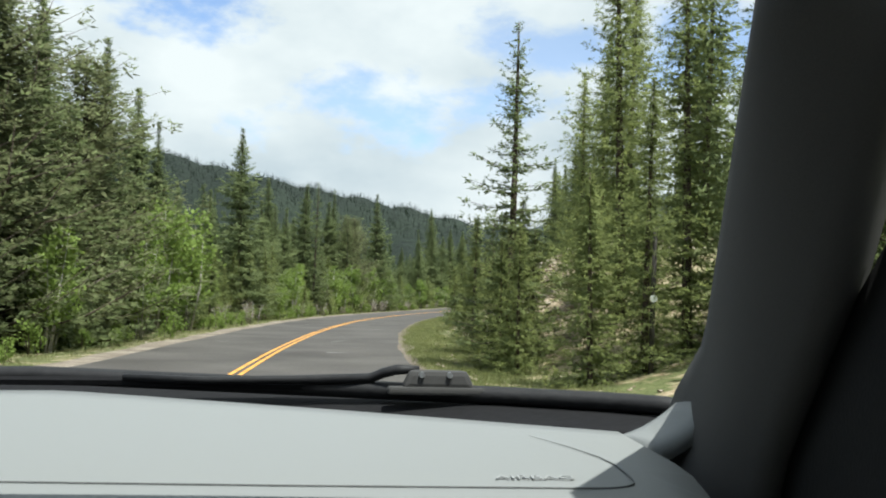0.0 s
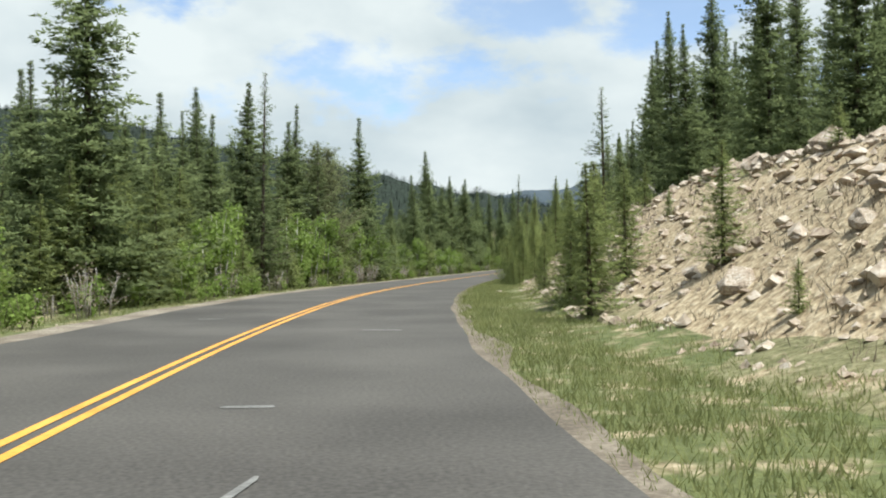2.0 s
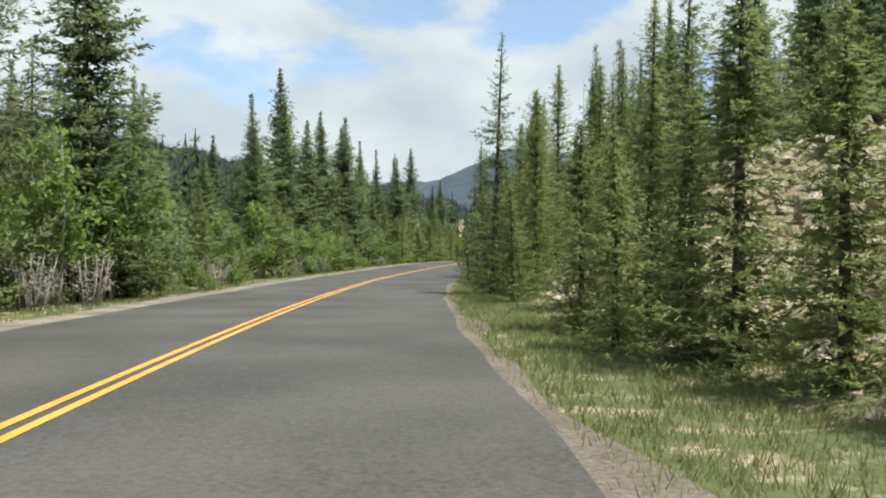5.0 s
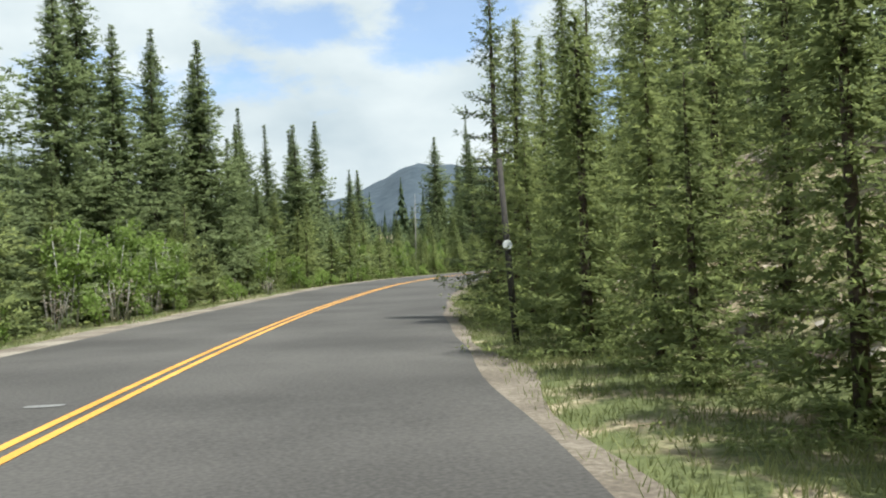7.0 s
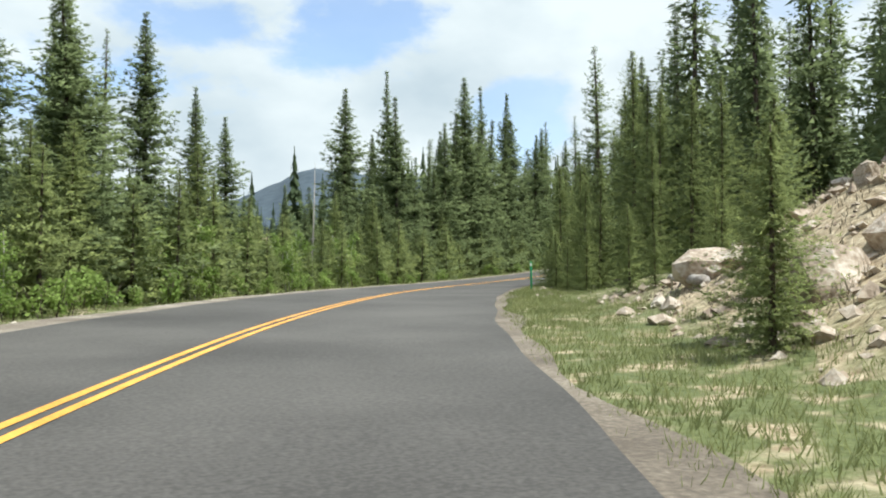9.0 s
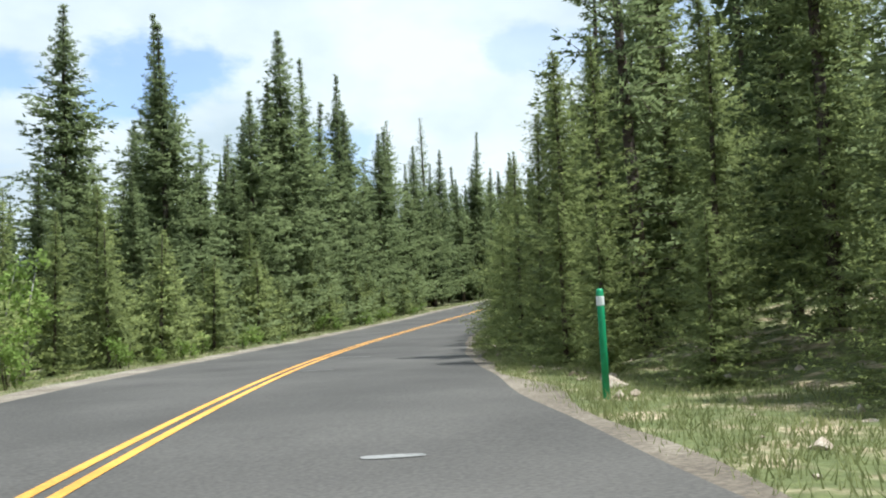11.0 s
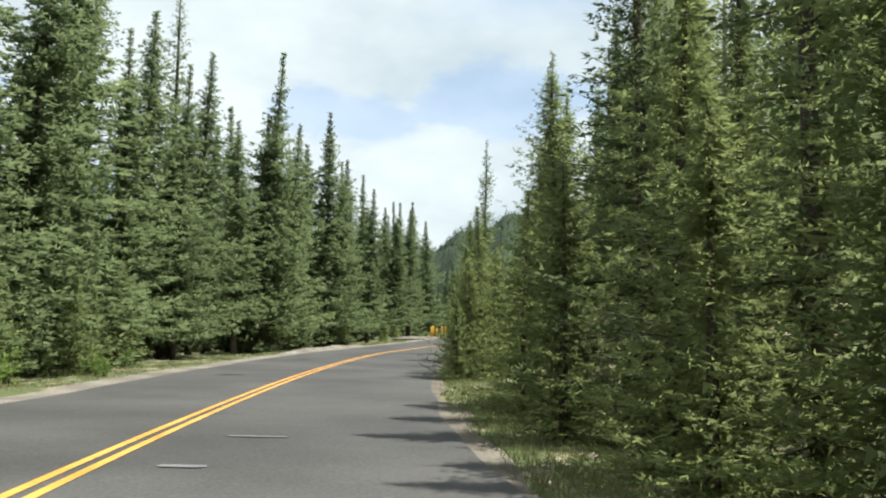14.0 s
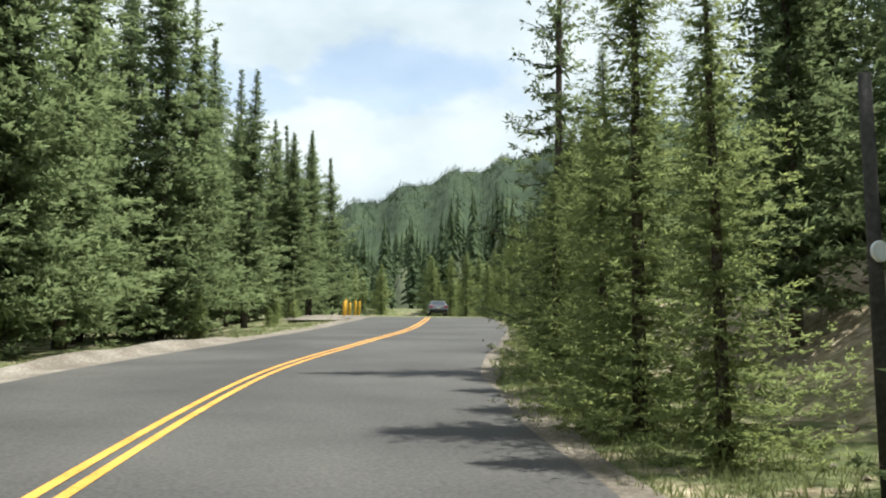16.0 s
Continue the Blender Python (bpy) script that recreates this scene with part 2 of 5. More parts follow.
def grid_mesh(name, P, mat, smooth=True, parent=None, label=""):
    """A sheet through an array (rows, columns, 3) of points."""
    a, c = P.shape[:2]
    i = np.arange(a * c).reshape(a, c)
    F = np.stack([i[:-1, :-1], i[:-1, 1:], i[1:, 1:], i[1:, :-1]], -1).reshape(-1, 4)
    return part(name, (P.reshape(-1, 3), F), mat, parent, label, smooth)


def tube(points, radii, sides=7):
    """Vertices and faces of a tapering tube along points, with a cap at each end."""
    V, F = [], []
    pts = [Vector(p) for p in points]
    for k, p in enumerate(pts):
        d = (pts[min(k + 1, len(pts) - 1)] - pts[max(k - 1, 0)]).normalized()
        a = d.orthogonal().normalized() if abs(d.z) < 0.9 else Vector((1, 0, 0))
        a = (a - d * a.dot(d)).normalized()
        c = d.cross(a)
        for j in range(sides):
            w = 2 * math.pi * j / sides
            V.append(p + (a * math.cos(w) + c * math.sin(w)) * radii[k])
    for k in range(len(pts) - 1):
        for j in range(sides):
            q = (j + 1) % sides
            F.append((k * sides + j, k * sides + q, (k + 1) * sides + q, (k + 1) * sides + j))
    F.append(tuple(range(sides))[::-1])
    F.append(tuple(range((len(pts) - 1) * sides, len(pts) * sides)))
    return V, F


def joined(*pieces):
    V, F = [], []
    for v, f in pieces:
        F += [tuple(i + len(V) for i in q) for q in f]
        V += list(v)
    return V, F


# ---- the road's line: centre points every 16 m or so ----
CENTRE = [(-4, -120, 3.2), (-2.9, -40, 1.7), (-1.94, 0, 0.68), (-2.02, 16.67, 0.25), (-1.59, 33.44, 0.07), (-0.34, 50.29, 0.04), (1.95, 67.09, 0.08), (5.19, 83.76, 0.07),
          (8.99, 100.32, 0.05), (13.37, 116.63, 0.06), (18.41, 132.51, 0.17), (24.38, 147.84, 0.38), (31.64, 162.44, 0.76), (40.06, 176.37, 1.02), (49.4, 189.8, 1.18), (59.8, 202.62, 1.4),
          (71.22, 214.59, 1.82), (83.45, 225.58, 2.5), (96.48, 235.54, 3.48), (110.34, 244.79, 4.56), (120.48, 249.59, 5.4), (128.56, 253.21, 6.04), (136.63, 257.33, 6.69), (151.13, 265.38, 7.83),
          (162.79, 272.41, 8.58), (174.87, 280.02, 9.36), (185.03, 289.46, 9.87), (191.29, 302.03, 10.16), (193.64, 318.48, 10.37), (193.12, 341.5, 10.54), (187.27, 396.63, 10.99)]


def spline(P, step=1.0):
    P = np.array(P, float)
    Q = np.vstack([2 * P[0] - P[1], P, 2 * P[-1] - P[-2]])
    out = []
    for i in range(1, len(Q) - 2):
        p0, p1, p2, p3 = Q[i - 1:i + 3]
        n = max(2, int(np.linalg.norm(p2 - p1) / step))
        u = np.linspace(0, 1, n, endpoint=False)[:, None]
        out.append(0.5 * (2 * p1 + (p2 - p0) * u + (2 * p0 - 5 * p1 + 4 * p2 - p3) * u**2 + (3 * p1 - p0 - 3 * p2 + p3) * u**3))
    return np.vstack(out + [P[-1:]])


LINE = spline(CENTRE)
TAN = np.gradient(LINE[:, :2], axis=0)
TAN /= np.linalg.norm(TAN, axis=1)[:, None]
RIGHT = np.stack([TAN[:, 1], -TAN[:, 0]], 1)
ALONG = np.r_[0, np.cumsum(np.linalg.norm(np.diff(LINE[:, :2], axis=0), axis=1))]
ZERO = np.argmin(np.linalg.norm(LINE[:, :2] - (-2.2, 0.0), axis=1))
ALONG -= ALONG[ZERO]


def beside(s, lat):
    """The point on the plan s metres along the road and lat metres right of its centre."""
    k = np.interp(s, ALONG, np.arange(len(ALONG)))
    i = np.arange(len(ALONG))
    p = np.array([np.interp(k, i, LINE[:, 0]), np.interp(k, i, LINE[:, 1])])
    r = np.array([np.interp(k, i, RIGHT[:, 0]), np.interp(k, i, RIGHT[:, 1])])
    return p + r * lat


def road_z(s):
    return np.interp(s, ALONG, LINE[:, 2])


def plan(x, y):
    """Along and right of the road for arrays of points."""
    x, y = np.atleast_1d(np.asarray(x, float)), np.atleast_1d(np.asarray(y, float))
    sub = np.arange(0, len(LINE), 2)
    best = np.empty(len(x), int)
    for a in range(0, len(x), 4000):
        d = (x[a:a + 4000, None] - LINE[None, sub, 0]) ** 2 + (y[a:a + 4000, None] - LINE[None, sub, 1]) ** 2
        best[a:a + 4000] = sub[d.argmin(1)]
    dx, dy = x - LINE[best, 0], y - LINE[best, 1]
    lat = dx * RIGHT[best, 0] + dy * RIGHT[best, 1]
    far = np.hypot(dx, dy)
    return ALONG[best] + dx * TAN[best, 0] + dy * TAN[best, 1], np.where(lat < 0, -1, 1) * np.maximum(abs(lat), np.where(abs(lat) < far - 1, far, 0))


def bank(s):
    """How far the cut bank on the right stands up, along the road."""
    return np.interp(s, [-30, 18, 34, 118, 132, 150, 168, 182, 235, 255, 275, 300], [0.25, 0.3, 1, 1, 0.6, 1, 0.9, 0.22, 0.22, 0.7, 0.95, 0.3])


def wave(x, y, k):
    return np.sin(x * k + 1.3) * np.cos(y * k * 1.13 + 0.4) + 0.5 * np.sin(x * k * 2.3 + y * k * 1.7 + 2.0)


def ground_z(x, y):
    s, lat = plan(x, y)
    x, y = np.atleast_1d(x), np.atleast_1d(y)
    z = road_z(s)
    d = -lat
    left = np.interp(d, [0, 3.7, 4.6, 6.0, 9.0, 30, 120, 500, 4000], [-0.08, -0.08, -0.04, -0.14, -0.35, -1.5, -9, -25, -30])
    b = bank(s)
    steep = np.interp(lat, [0, 3.7, 4.8, 6.4, 7.4, 12.0, 24, 60, 200, 600, 4000], [-0.08, -0.08, -0.02, -0.02, 0.3, 3.9, 5.6, 10, 30, 40, 20])
    mild = np.interp(lat, [0, 3.7, 4.8, 6.4, 7.4, 14.6, 24, 60, 200, 600, 4000], [-0.08, -0.08, -0.03, -0.1, -0.05, 0.5, 1.6, 6, 20, 34, 20])
    right = b * steep + (1 - b) * mild
    rough = np.clip((abs(lat) - 4.5) / 5, 0, 1)
    far = np.clip((abs(lat) - 20) / 140, 0, 1)
    return z * (1 - far) + np.where(lat < 0, left, right) + rough * (0.10 * wave(x, y, 0.9) + 0.20 * wave(x, y, 0.31))


def gz(x, y):
    return float(ground_z(x, y)[0])


def spread(lo, hi, step, reach):
    mid = np.arange(lo, hi + step, step)
    out, d = [], step
    a = hi
    while a < reach:
        d *= 1.22
        a += d
        out.append(a)
    below, d, a = [], step, lo
    while a > -reach:
        d *= 1.22
        a -= d
        below.append(a)
    return np.r_[below[::-1], mid, out]


# ---- ground ----
def ground_material():
    m, nt, p = material("forest_floor", 0.95)
    N, L = nt.nodes.new, nt.links.new
    co = N("ShaderNodeTexCoord")
    soil, fine, tuft = N("ShaderNodeTexNoise"), N("ShaderNodeTexNoise"), N("ShaderNodeTexNoise")
    for n, sc, de in ((soil, 0.35, 5), (fine, 7.0, 8), (tuft, 1.6, 6)):
        n.inputs["Scale"].default_value, n.inputs["Detail"].default_value = sc, de
        L(co.outputs["Object"], n.inputs["Vector"])
    dirt = N("ShaderNodeValToRGB")
    e = dirt.color_ramp.elements
    e[0].position, e[1].position = 0.3, 0.72
    e[0].color, e[1].color = (0.19, 0.135, 0.08, 1), (0.52, 0.435, 0.31, 1)
    x = e.new(0.5)
    x.color = (0.35, 0.28, 0.18, 1)
    L(fine.outputs[0], dirt.inputs[0])
    turf = N("ShaderNodeValToRGB")
    turf.color_ramp.elements[0].color, turf.color_ramp.elements[1].color = (0.05, 0.066, 0.024, 1), (0.17, 0.185, 0.07, 1)
    L(fine.outputs[0], turf.inputs[0])
    geo = N("ShaderNodeNewGeometry")
    sep = N("ShaderNodeSeparateXYZ")
    L(geo.outputs["True Normal"], sep.inputs[0])
    flat = N("ShaderNodeMapRange")
    flat.inputs[1].default_value, flat.inputs[2].default_value = 0.84, 0.97
    L(sep.outputs[2], flat.inputs[0])
    patch = N("ShaderNodeMapRange")
    patch.inputs[1].default_value, patch.inputs[2].default_value = 0.34, 0.50
    L(tuft.outputs[0], patch.inputs[0])
    both = N("ShaderNodeMath")
    both.operation = "MULTIPLY"
    L(flat.outputs[0], both.inputs[0])
    L(patch.outputs[0], both.inputs[1])
    mix = N("ShaderNodeMix")
    mix.data_type = "RGBA"
    L(both.outputs[0], mix.inputs[0])
    L(dirt.outputs[0], mix.inputs[6])
    L(turf.outputs[0], mix.inputs[7])
    L(mix.outputs[2], p.inputs["Base Color"])
    b = N("ShaderNodeBump")
    b.inputs["Strength"].default_value, b.inputs["Distance"].default_value = 0.8, 0.12
    L(fine.outputs[0], b.inputs["Height"])
    L(b.outputs[0], p.inputs["Normal"])
    return m


GROUND = ground_material()
gx, gy = spread(-35, 205, 1.3, 4300), spread(-20, 310, 1.3, 4300)
X, Y = np.meshgrid(gx, gy)
Z = ground_z(X.ravel(), Y.ravel()).reshape(X.shape)
tagged(grid_mesh("ground", np.stack([X, Y, Z], -1), GROUND), "forest floor of dry soil, stones and patchy grass", "ground", kind="structure")

# ---- road ----
S = np.arange(-60, 330, 1.0)


def ribbon(name, lats, lift, mat, label, cat, s=S, wob=0.0, crown=0.0):
    rows = []
    for i, a in enumerate(s):
        row = []
        for j, l in enumerate(lats):
            edge = wob * math.sin(a * 0.7 + j) * math.sin(a * 0.23) if j in (0, len(lats) - 1) else 0
            p = beside(a, l + edge)
            row.append((p[0], p[1], road_z(a) + lift - crown * abs(l)))
        rows.append(row)
    return tagged(grid_mesh(name, np.array(rows), mat), label, cat, kind="structure")


ribbon("road", [-3.7, -2.5, -1.2, 0, 1.2, 2.5, 3.95], 0.0, ASPHALT, "worn grey asphalt two-lane mountain road", "road", wob=0.07)
ribbon("shoulder_left", [-4.55, -4.15, -3.55], -0.012, SHOULDER, "pale gravel shoulder beside the asphalt", "shoulder", wob=0.2)
ribbon("shoulder_right", [3.75, 4.05, 4.3], -0.012, DIRT_EDGE, "brown gravel shoulder beside the asphalt", "shoulder", wob=0.25)
for side, a in (("left", -0.155), ("right", 0.055)):
    ribbon("centre_line_" + side, [a, a + 0.1], 0.006, YELLOW, "worn yellow centre line painted on asphalt", "road marking")


# ---- trees ----
def unit(v):
    return v / (np.linalg.norm(v, axis=-1, keepdims=True) + 1e-9)


def conifer(name, seed, H, R, whorl, per, clump, needles, mat, label, bare=0.03, power=0.8, gaps=0.0, droop=0.25, ragged=0.25, fill=1.0, boughs=False, narrow=0.155, flat=0.6):
    """A spruce, fir or pine: tapered trunk, boughs in whorls that sweep down and turn up at the tip, each a string of rounded needle clumps."""
    rng = np.random.default_rng(seed)
    root = tagged(new(name), label, "tree")
    r0 = 0.0085 * H + 0.025
    n = 8
    lean = rng.normal(0, 0.006 * H, 2)
    axis = [(lean[0] * (k / n) ** 2, lean[1] * (k / n) ** 2, -0.3 + (H + 0.25) * k / n) for k in range(n + 1)]
    wood = [tube(axis, [r0 * (1 - k / n) ** 0.8 + 0.010 for k in range(n + 1)], 7)]
    out, young, soft = [], [], []
    up = np.array([0, 0, 1.0])
    z = H * bare + 0.12
    while z < H - 0.04:
        u = z / H
        spacing = whorl * (0.42 + 0.58 * min(1, 1.6 * (1 - u)))
        reach = R * max(0.02, 1 - u) ** power * (1 - 0.25 * max(0, 0.12 - u) / 0.12)
        swell = 1 + ragged * 0.6 * math.sin(z * 1.9 + seed) * min(1, 2 * (1 - u))
        spin = rng.uniform(0, 2 * math.pi)
        count = per if u < 0.8 else max(4, per - 2)
        for j in range(count):
            if gaps and u > 0.2 and rng.random() < gaps:
                continue
            length = max(0.09, reach * swell * rng.uniform(1 - ragged, 1 + ragged * 0.6))
            w = spin + 2 * math.pi * (j + rng.uniform(-0.4, 0.4)) / count
            d = np.array([math.cos(w), math.sin(w), 0])
            side = np.array([-d[1], d[0], 0])
            rise = 0.9 * max(0, u - 0.45) - droop * (1 - u) + rng.normal(0, 0.07)
            base = np.array([lean[0] * u * u, lean[1] * u * u, z + rng.uniform(-0.5, 0.5) * spacing])
            size = clump * (0.30 + 0.70 * min(1, length / 1.0))
            m = max(2, int(round(length / (0.85 * size))))
            f = (np.arange(m) + rng.uniform(0.4, 1.0, m)) / m
            at = base + d * (f * length)[:, None] + up * (rise * f * length + 0.28 * length * f**3.2)[:, None] + side * (rng.normal(0, 0.16, m) * length * f)[:, None]
            if boughs and length > 0.7:
                wood.append(tube([base, at[m // 2] * 0.9 + base * 0.1, at[-1]], [0.008 + 0.008 * length, 0.006 + 0.004 * length, 0.004], 3))
            c = np.repeat(at, needles, axis=0)
            k = (size * rng.uniform(0.65, 1.25, m) * (1.05 - 0.35 * f)).repeat(needles)
            g = rng.normal(0, 1, (m * needles, 3)) * (1, 1, flat) + d * 0.6
            g = unit(g)
            t = unit(g + d * 0.35 + up * rng.uniform(-0.25, 0.35, m * needles)[:, None])
            q = unit(np.cross(t, up * 0.8 + rng.normal(0, 0.7, (m * needles, 3))))
            a = c + g * (k * rng.uniform(0.0, 0.85, m * needles))[:, None]
            wd = (k * narrow * rng.uniform(0.75, 1.35, m * needles))[:, None]
            out.append(np.stack([a + q * wd, a - q * wd, a + t * (k * rng.uniform(0.45, 0.85, m * needles))[:, None]], 1))
            soft.append(unit(g * 0.75 + d * 0.35 + up * 0.45))
            # marks a share of the outer, upward sprays for the lighter tip colour
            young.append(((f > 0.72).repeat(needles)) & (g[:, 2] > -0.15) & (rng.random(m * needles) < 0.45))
        m = int(fill * (8 + 18 * reach))
        w = rng.uniform(0, 2 * math.pi, m)
        d = np.stack([np.cos(w), np.sin(w), 0 * w], 1)
        a = np.array([lean[0] * u * u, lean[1] * u * u, z]) + d * (reach * rng.uniform(0.03, 0.42, m))[:, None] + up * (rng.uniform(-0.5, 0.6, m) * spacing)[:, None]
        t = unit(d + up * rng.uniform(-0.9, 0.1, m)[:, None] + rng.normal(0, 0.3, (m, 3)))
        q = unit(np.cross(t, rng.normal(0, 0.5, (m, 3)) + up))
        k = min(max(0.17, 0.9 * clump), 0.08 + 0.34 * reach) * rng.uniform(0.7, 1.2, m)[:, None]
        out.append(np.stack([a + q * k * 0.22, a - q * k * 0.22, a + t * k], 1))
        soft.append(unit(d + up * 0.5))
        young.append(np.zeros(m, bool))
        z += spacing * rng.uniform(0.8, 1.2)
    part("trunk", joined(*wood), BARK, root, smooth=True)
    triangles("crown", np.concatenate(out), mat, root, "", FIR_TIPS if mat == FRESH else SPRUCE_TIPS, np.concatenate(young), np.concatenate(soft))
    return root


def broadleaf(name, seed, H, R, stems, leaf, count, mat, label, bark=PALE_BARK, cat="tree"):
    """An aspen or willow clump: several thin stems and clumps of small leaves."""
    rng = np.random.default_rng(seed)
    root = tagged(new(name), label, cat)
    wood, out = [], []
    for _ in range(stems):
        w = rng.uniform(0, 2 * math.pi)
        off = rng.uniform(0, 0.35) * R
        foot = np.array([math.cos(w) * off, math.sin(w) * off, -0.15])
        top = foot + np.array([math.cos(w) * R * rng.uniform(0.1, 0.6), math.sin(w) * R * rng.uniform(0.1, 0.6), H * rng.uniform(0.75, 1.0)])
        mid = foot * 0.5 + top * 0.5 + rng.normal(0, 0.06 * R, 3)
        wood.append(tube([foot, mid, top], [0.012 * H, 0.008 * H, 0.006], 5))
        for _ in range(max(4, int(H * 2.2))):
            f = rng.uniform(0.22, 1.0)
            p = foot + (top - foot) * f
            a = rng.uniform(0, 2 * math.pi)
            tip = p + np.array([math.cos(a), math.sin(a), rng.uniform(0.2, 1.0)]) * R * rng.uniform(0.25, 0.6) * (1.15 - 0.6 * f)
            wood.append(tube([p, tip], [0.004 * H, 0.004], 3))
            m = max(6, int(count / (stems * max(4, int(H * 2.2)))))
            c = p + (tip - p) * rng.uniform(0.35, 1.1, m)[:, None] + rng.normal(0, 0.11 * R, (m, 3))
            t = rng.normal(0, 1, (m, 3))
            t /= np.linalg.norm(t, axis=1)[:, None]
            q = np.cross(t, rng.normal(0, 1, (m, 3)))
            q /= np.linalg.norm(q, axis=1)[:, None]
            k = leaf * rng.uniform(0.7, 1.3, m)
            out.append(np.stack([c - t * k[:, None], c + q * k[:, None] * 0.7, c + t * k[:, None], c - q * k[:, None] * 0.7], 1))
    part("trunk", joined(*wood), bark, root, smooth=True)
    quads("crown", np.concatenate(out), mat, root)
    return root


def put(kind, x, y, height, wide=1.0, turn=None, sink=0.0, label="", group=""):
    """One more plant of a kind, scaled to a height, at a place on the ground."""
    root, h0 = KINDS[kind]
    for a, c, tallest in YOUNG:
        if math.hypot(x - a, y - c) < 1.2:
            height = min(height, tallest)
    k = height / h0
    wide *= 0.86 if kind[:6] == "spruce" else 0.80 if kind[:4] == "high" else 1.0
    turn = rnd.uniform(0, 360) if turn is None else turn
    m = pose(x, y, gz(x, y) - sink, rnd.uniform(-1.5, 1.5), rnd.uniform(-1.5, 1.5), turn) @ Matrix.Diagonal((k * wide, k * wide, k, 1))
    if root.name in FRESH_KIND:
        FRESH_KIND.discard(root.name)
        root.matrix_basis = m
        ob = root
    else:
        ob = copy_thing(root, m)
        ob.matrix_basis = m
    tagged(ob, label, group=group or GROUPS[kind.rstrip("0123456789")])
    PLACED.append((x, y, height))
    return ob


rnd = random.Random(7)
KINDS, FRESH_KIND, PLACED = {}, set(), []
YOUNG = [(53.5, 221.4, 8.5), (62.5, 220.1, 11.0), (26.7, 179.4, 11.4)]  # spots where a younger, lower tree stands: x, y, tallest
GROUPS = {"spruce": "spruces along the road", "high": "tall spruces at the end of the road", "back": "spruces of the woods", "fir": "young firs at the forest edge", "bigfir": "large firs at the forest edge",
          "near": "young firs beside the road", "tall": "firs beside the road", "slim": "slim spruces", "pine": "pines", "aspen": "aspen clumps", "shrub": "willow shrubs", "twigs": "bare shrubs"}
SPRUCE = "tall dark green spruce with drooping boughs"
FIR = "full young fir with bright green needles down to the ground"
SLIM = "slim spruce with open, gappy boughs and a thin leader"


def kind(name, made, h):
    KINDS[name] = (made, h)
    FRESH_KIND.add(made.name)


for i in range(5):
    made = conifer("spruce_tree", 10 + i, 13.0, (3.3, 3.5, 2.9, 3.7, 3.1)[i], 0.44, 9, 0.29, 17, NEEDLES, SPRUCE, bare=(0.02, 0.05, 0.08, 0.02, 0.06)[i], power=(1.1, 1.25, 1.0, 1.35, 1.05)[i], gaps=0.10, droop=(0.3, 0.2, 0.3, 0.25, 0.35)[i], ragged=0.36, fill=1.4, narrow=0.16, flat=0.36)
    kind("spruce%d" % i, made, 13.0)
for i in range(3):
    made = conifer("tall_spruce_tree", 20 + i, 15.0, (3.2, 2.9, 3.4)[i], 0.46, 8, 0.29, 17, NEEDLES, "tall spruce, bare lower trunk and dense dark green boughs", bare=(0.13, 0.17, 0.11)[i], power=(1.05, 0.95, 1.2)[i], gaps=0.10, droop=0.3, ragged=0.36, fill=1.4, narrow=0.16, flat=0.4)
    kind("high%d" % i, made, 15.0)
for i in range(3):
    made = conifer("woodland_spruce_tree", 30 + i, 13.0, (2.2, 2.4, 2.0)[i], 0.62, 6, 0.55, 7, NEEDLES, "dark green spruce in the woods behind the roadside trees", bare=0.03, power=(0.9, 1.1, 0.85)[i], droop=0.28, ragged=0.36)
    kind("back%d" % i, made, 13.0)
for i in range(3):
    made = conifer("fir_tree", 40 + i, 4.5, 1.5, 0.32, 7, 0.26, 9, FRESH, FIR, bare=0.0, power=0.95, droop=0.2, ragged=0.28)
    kind("fir%d" % i, made, 4.5)
for i in range(3):
    made = conifer("large_fir_tree", 50 + i, 10.0, 2.3, 0.42, 7, 0.27, 14, FRESH, "large full fir with layered boughs and green needles", bare=0.0, power=(0.8, 0.9, 0.7)[i], droop=0.22, ragged=0.34, narrow=0.14, flat=0.36)
    kind("bigfir%d" % i, made, 10.0)
for i in range(3):
    made = conifer("young_fir_tree", 45 + i, 4.5, 1.4, 0.25, 8, 0.125, 14, FRESH, "full young fir beside the road with light green bough tips", bare=0.0, power=(0.72, 0.85, 0.8)[i], droop=0.18, ragged=0.3, fill=1.6, narrow=0.115, flat=0.42)
    kind("near%d" % i, made, 4.5)
for i in range(3):
    made = conifer("roadside_fir_tree", 55 + i, 9.0, 1.9, 0.32, 8, 0.145, 15, FRESH, "dense roadside fir with layered light-tipped boughs", bare=0.0, power=(0.72, 0.85, 0.65)[i], gaps=0.05, droop=0.2, ragged=0.34, fill=1.6, narrow=0.115, flat=0.42)
    kind("tall%d" % i, made, 9.0)
for i in range(2):
    made = conifer("slim_spruce_tree", 60 + i, 10.0, 1.6, 0.36, 6, 0.21, 12, NEEDLES, SLIM, bare=0.01, power=(0.9, 0.8)[i], gaps=0.2, droop=0.25, ragged=0.4, fill=0.35, boughs=True)
    kind("slim%d" % i, made, 10.0)
for i in range(2):
    made = conifer("pine_tree", 70 + i, 9.0, 2.3, 0.42, 8, 0.28, 12, PINE, "bushy grey-green pine with upturned branches", bare=0.05, power=0.42, gaps=0.1, droop=-0.4, ragged=0.5, boughs=True, narrow=0.12)
    kind("pine%d" % i, made, 9.0)
for i in range(3):
    kind("aspen%d" % i, broadleaf("aspen_tree", 80 + i, 4.5, 1.5, 4, 0.085, 1700, LEAVES, "young aspen clump with light green spring leaves"), 4.5)
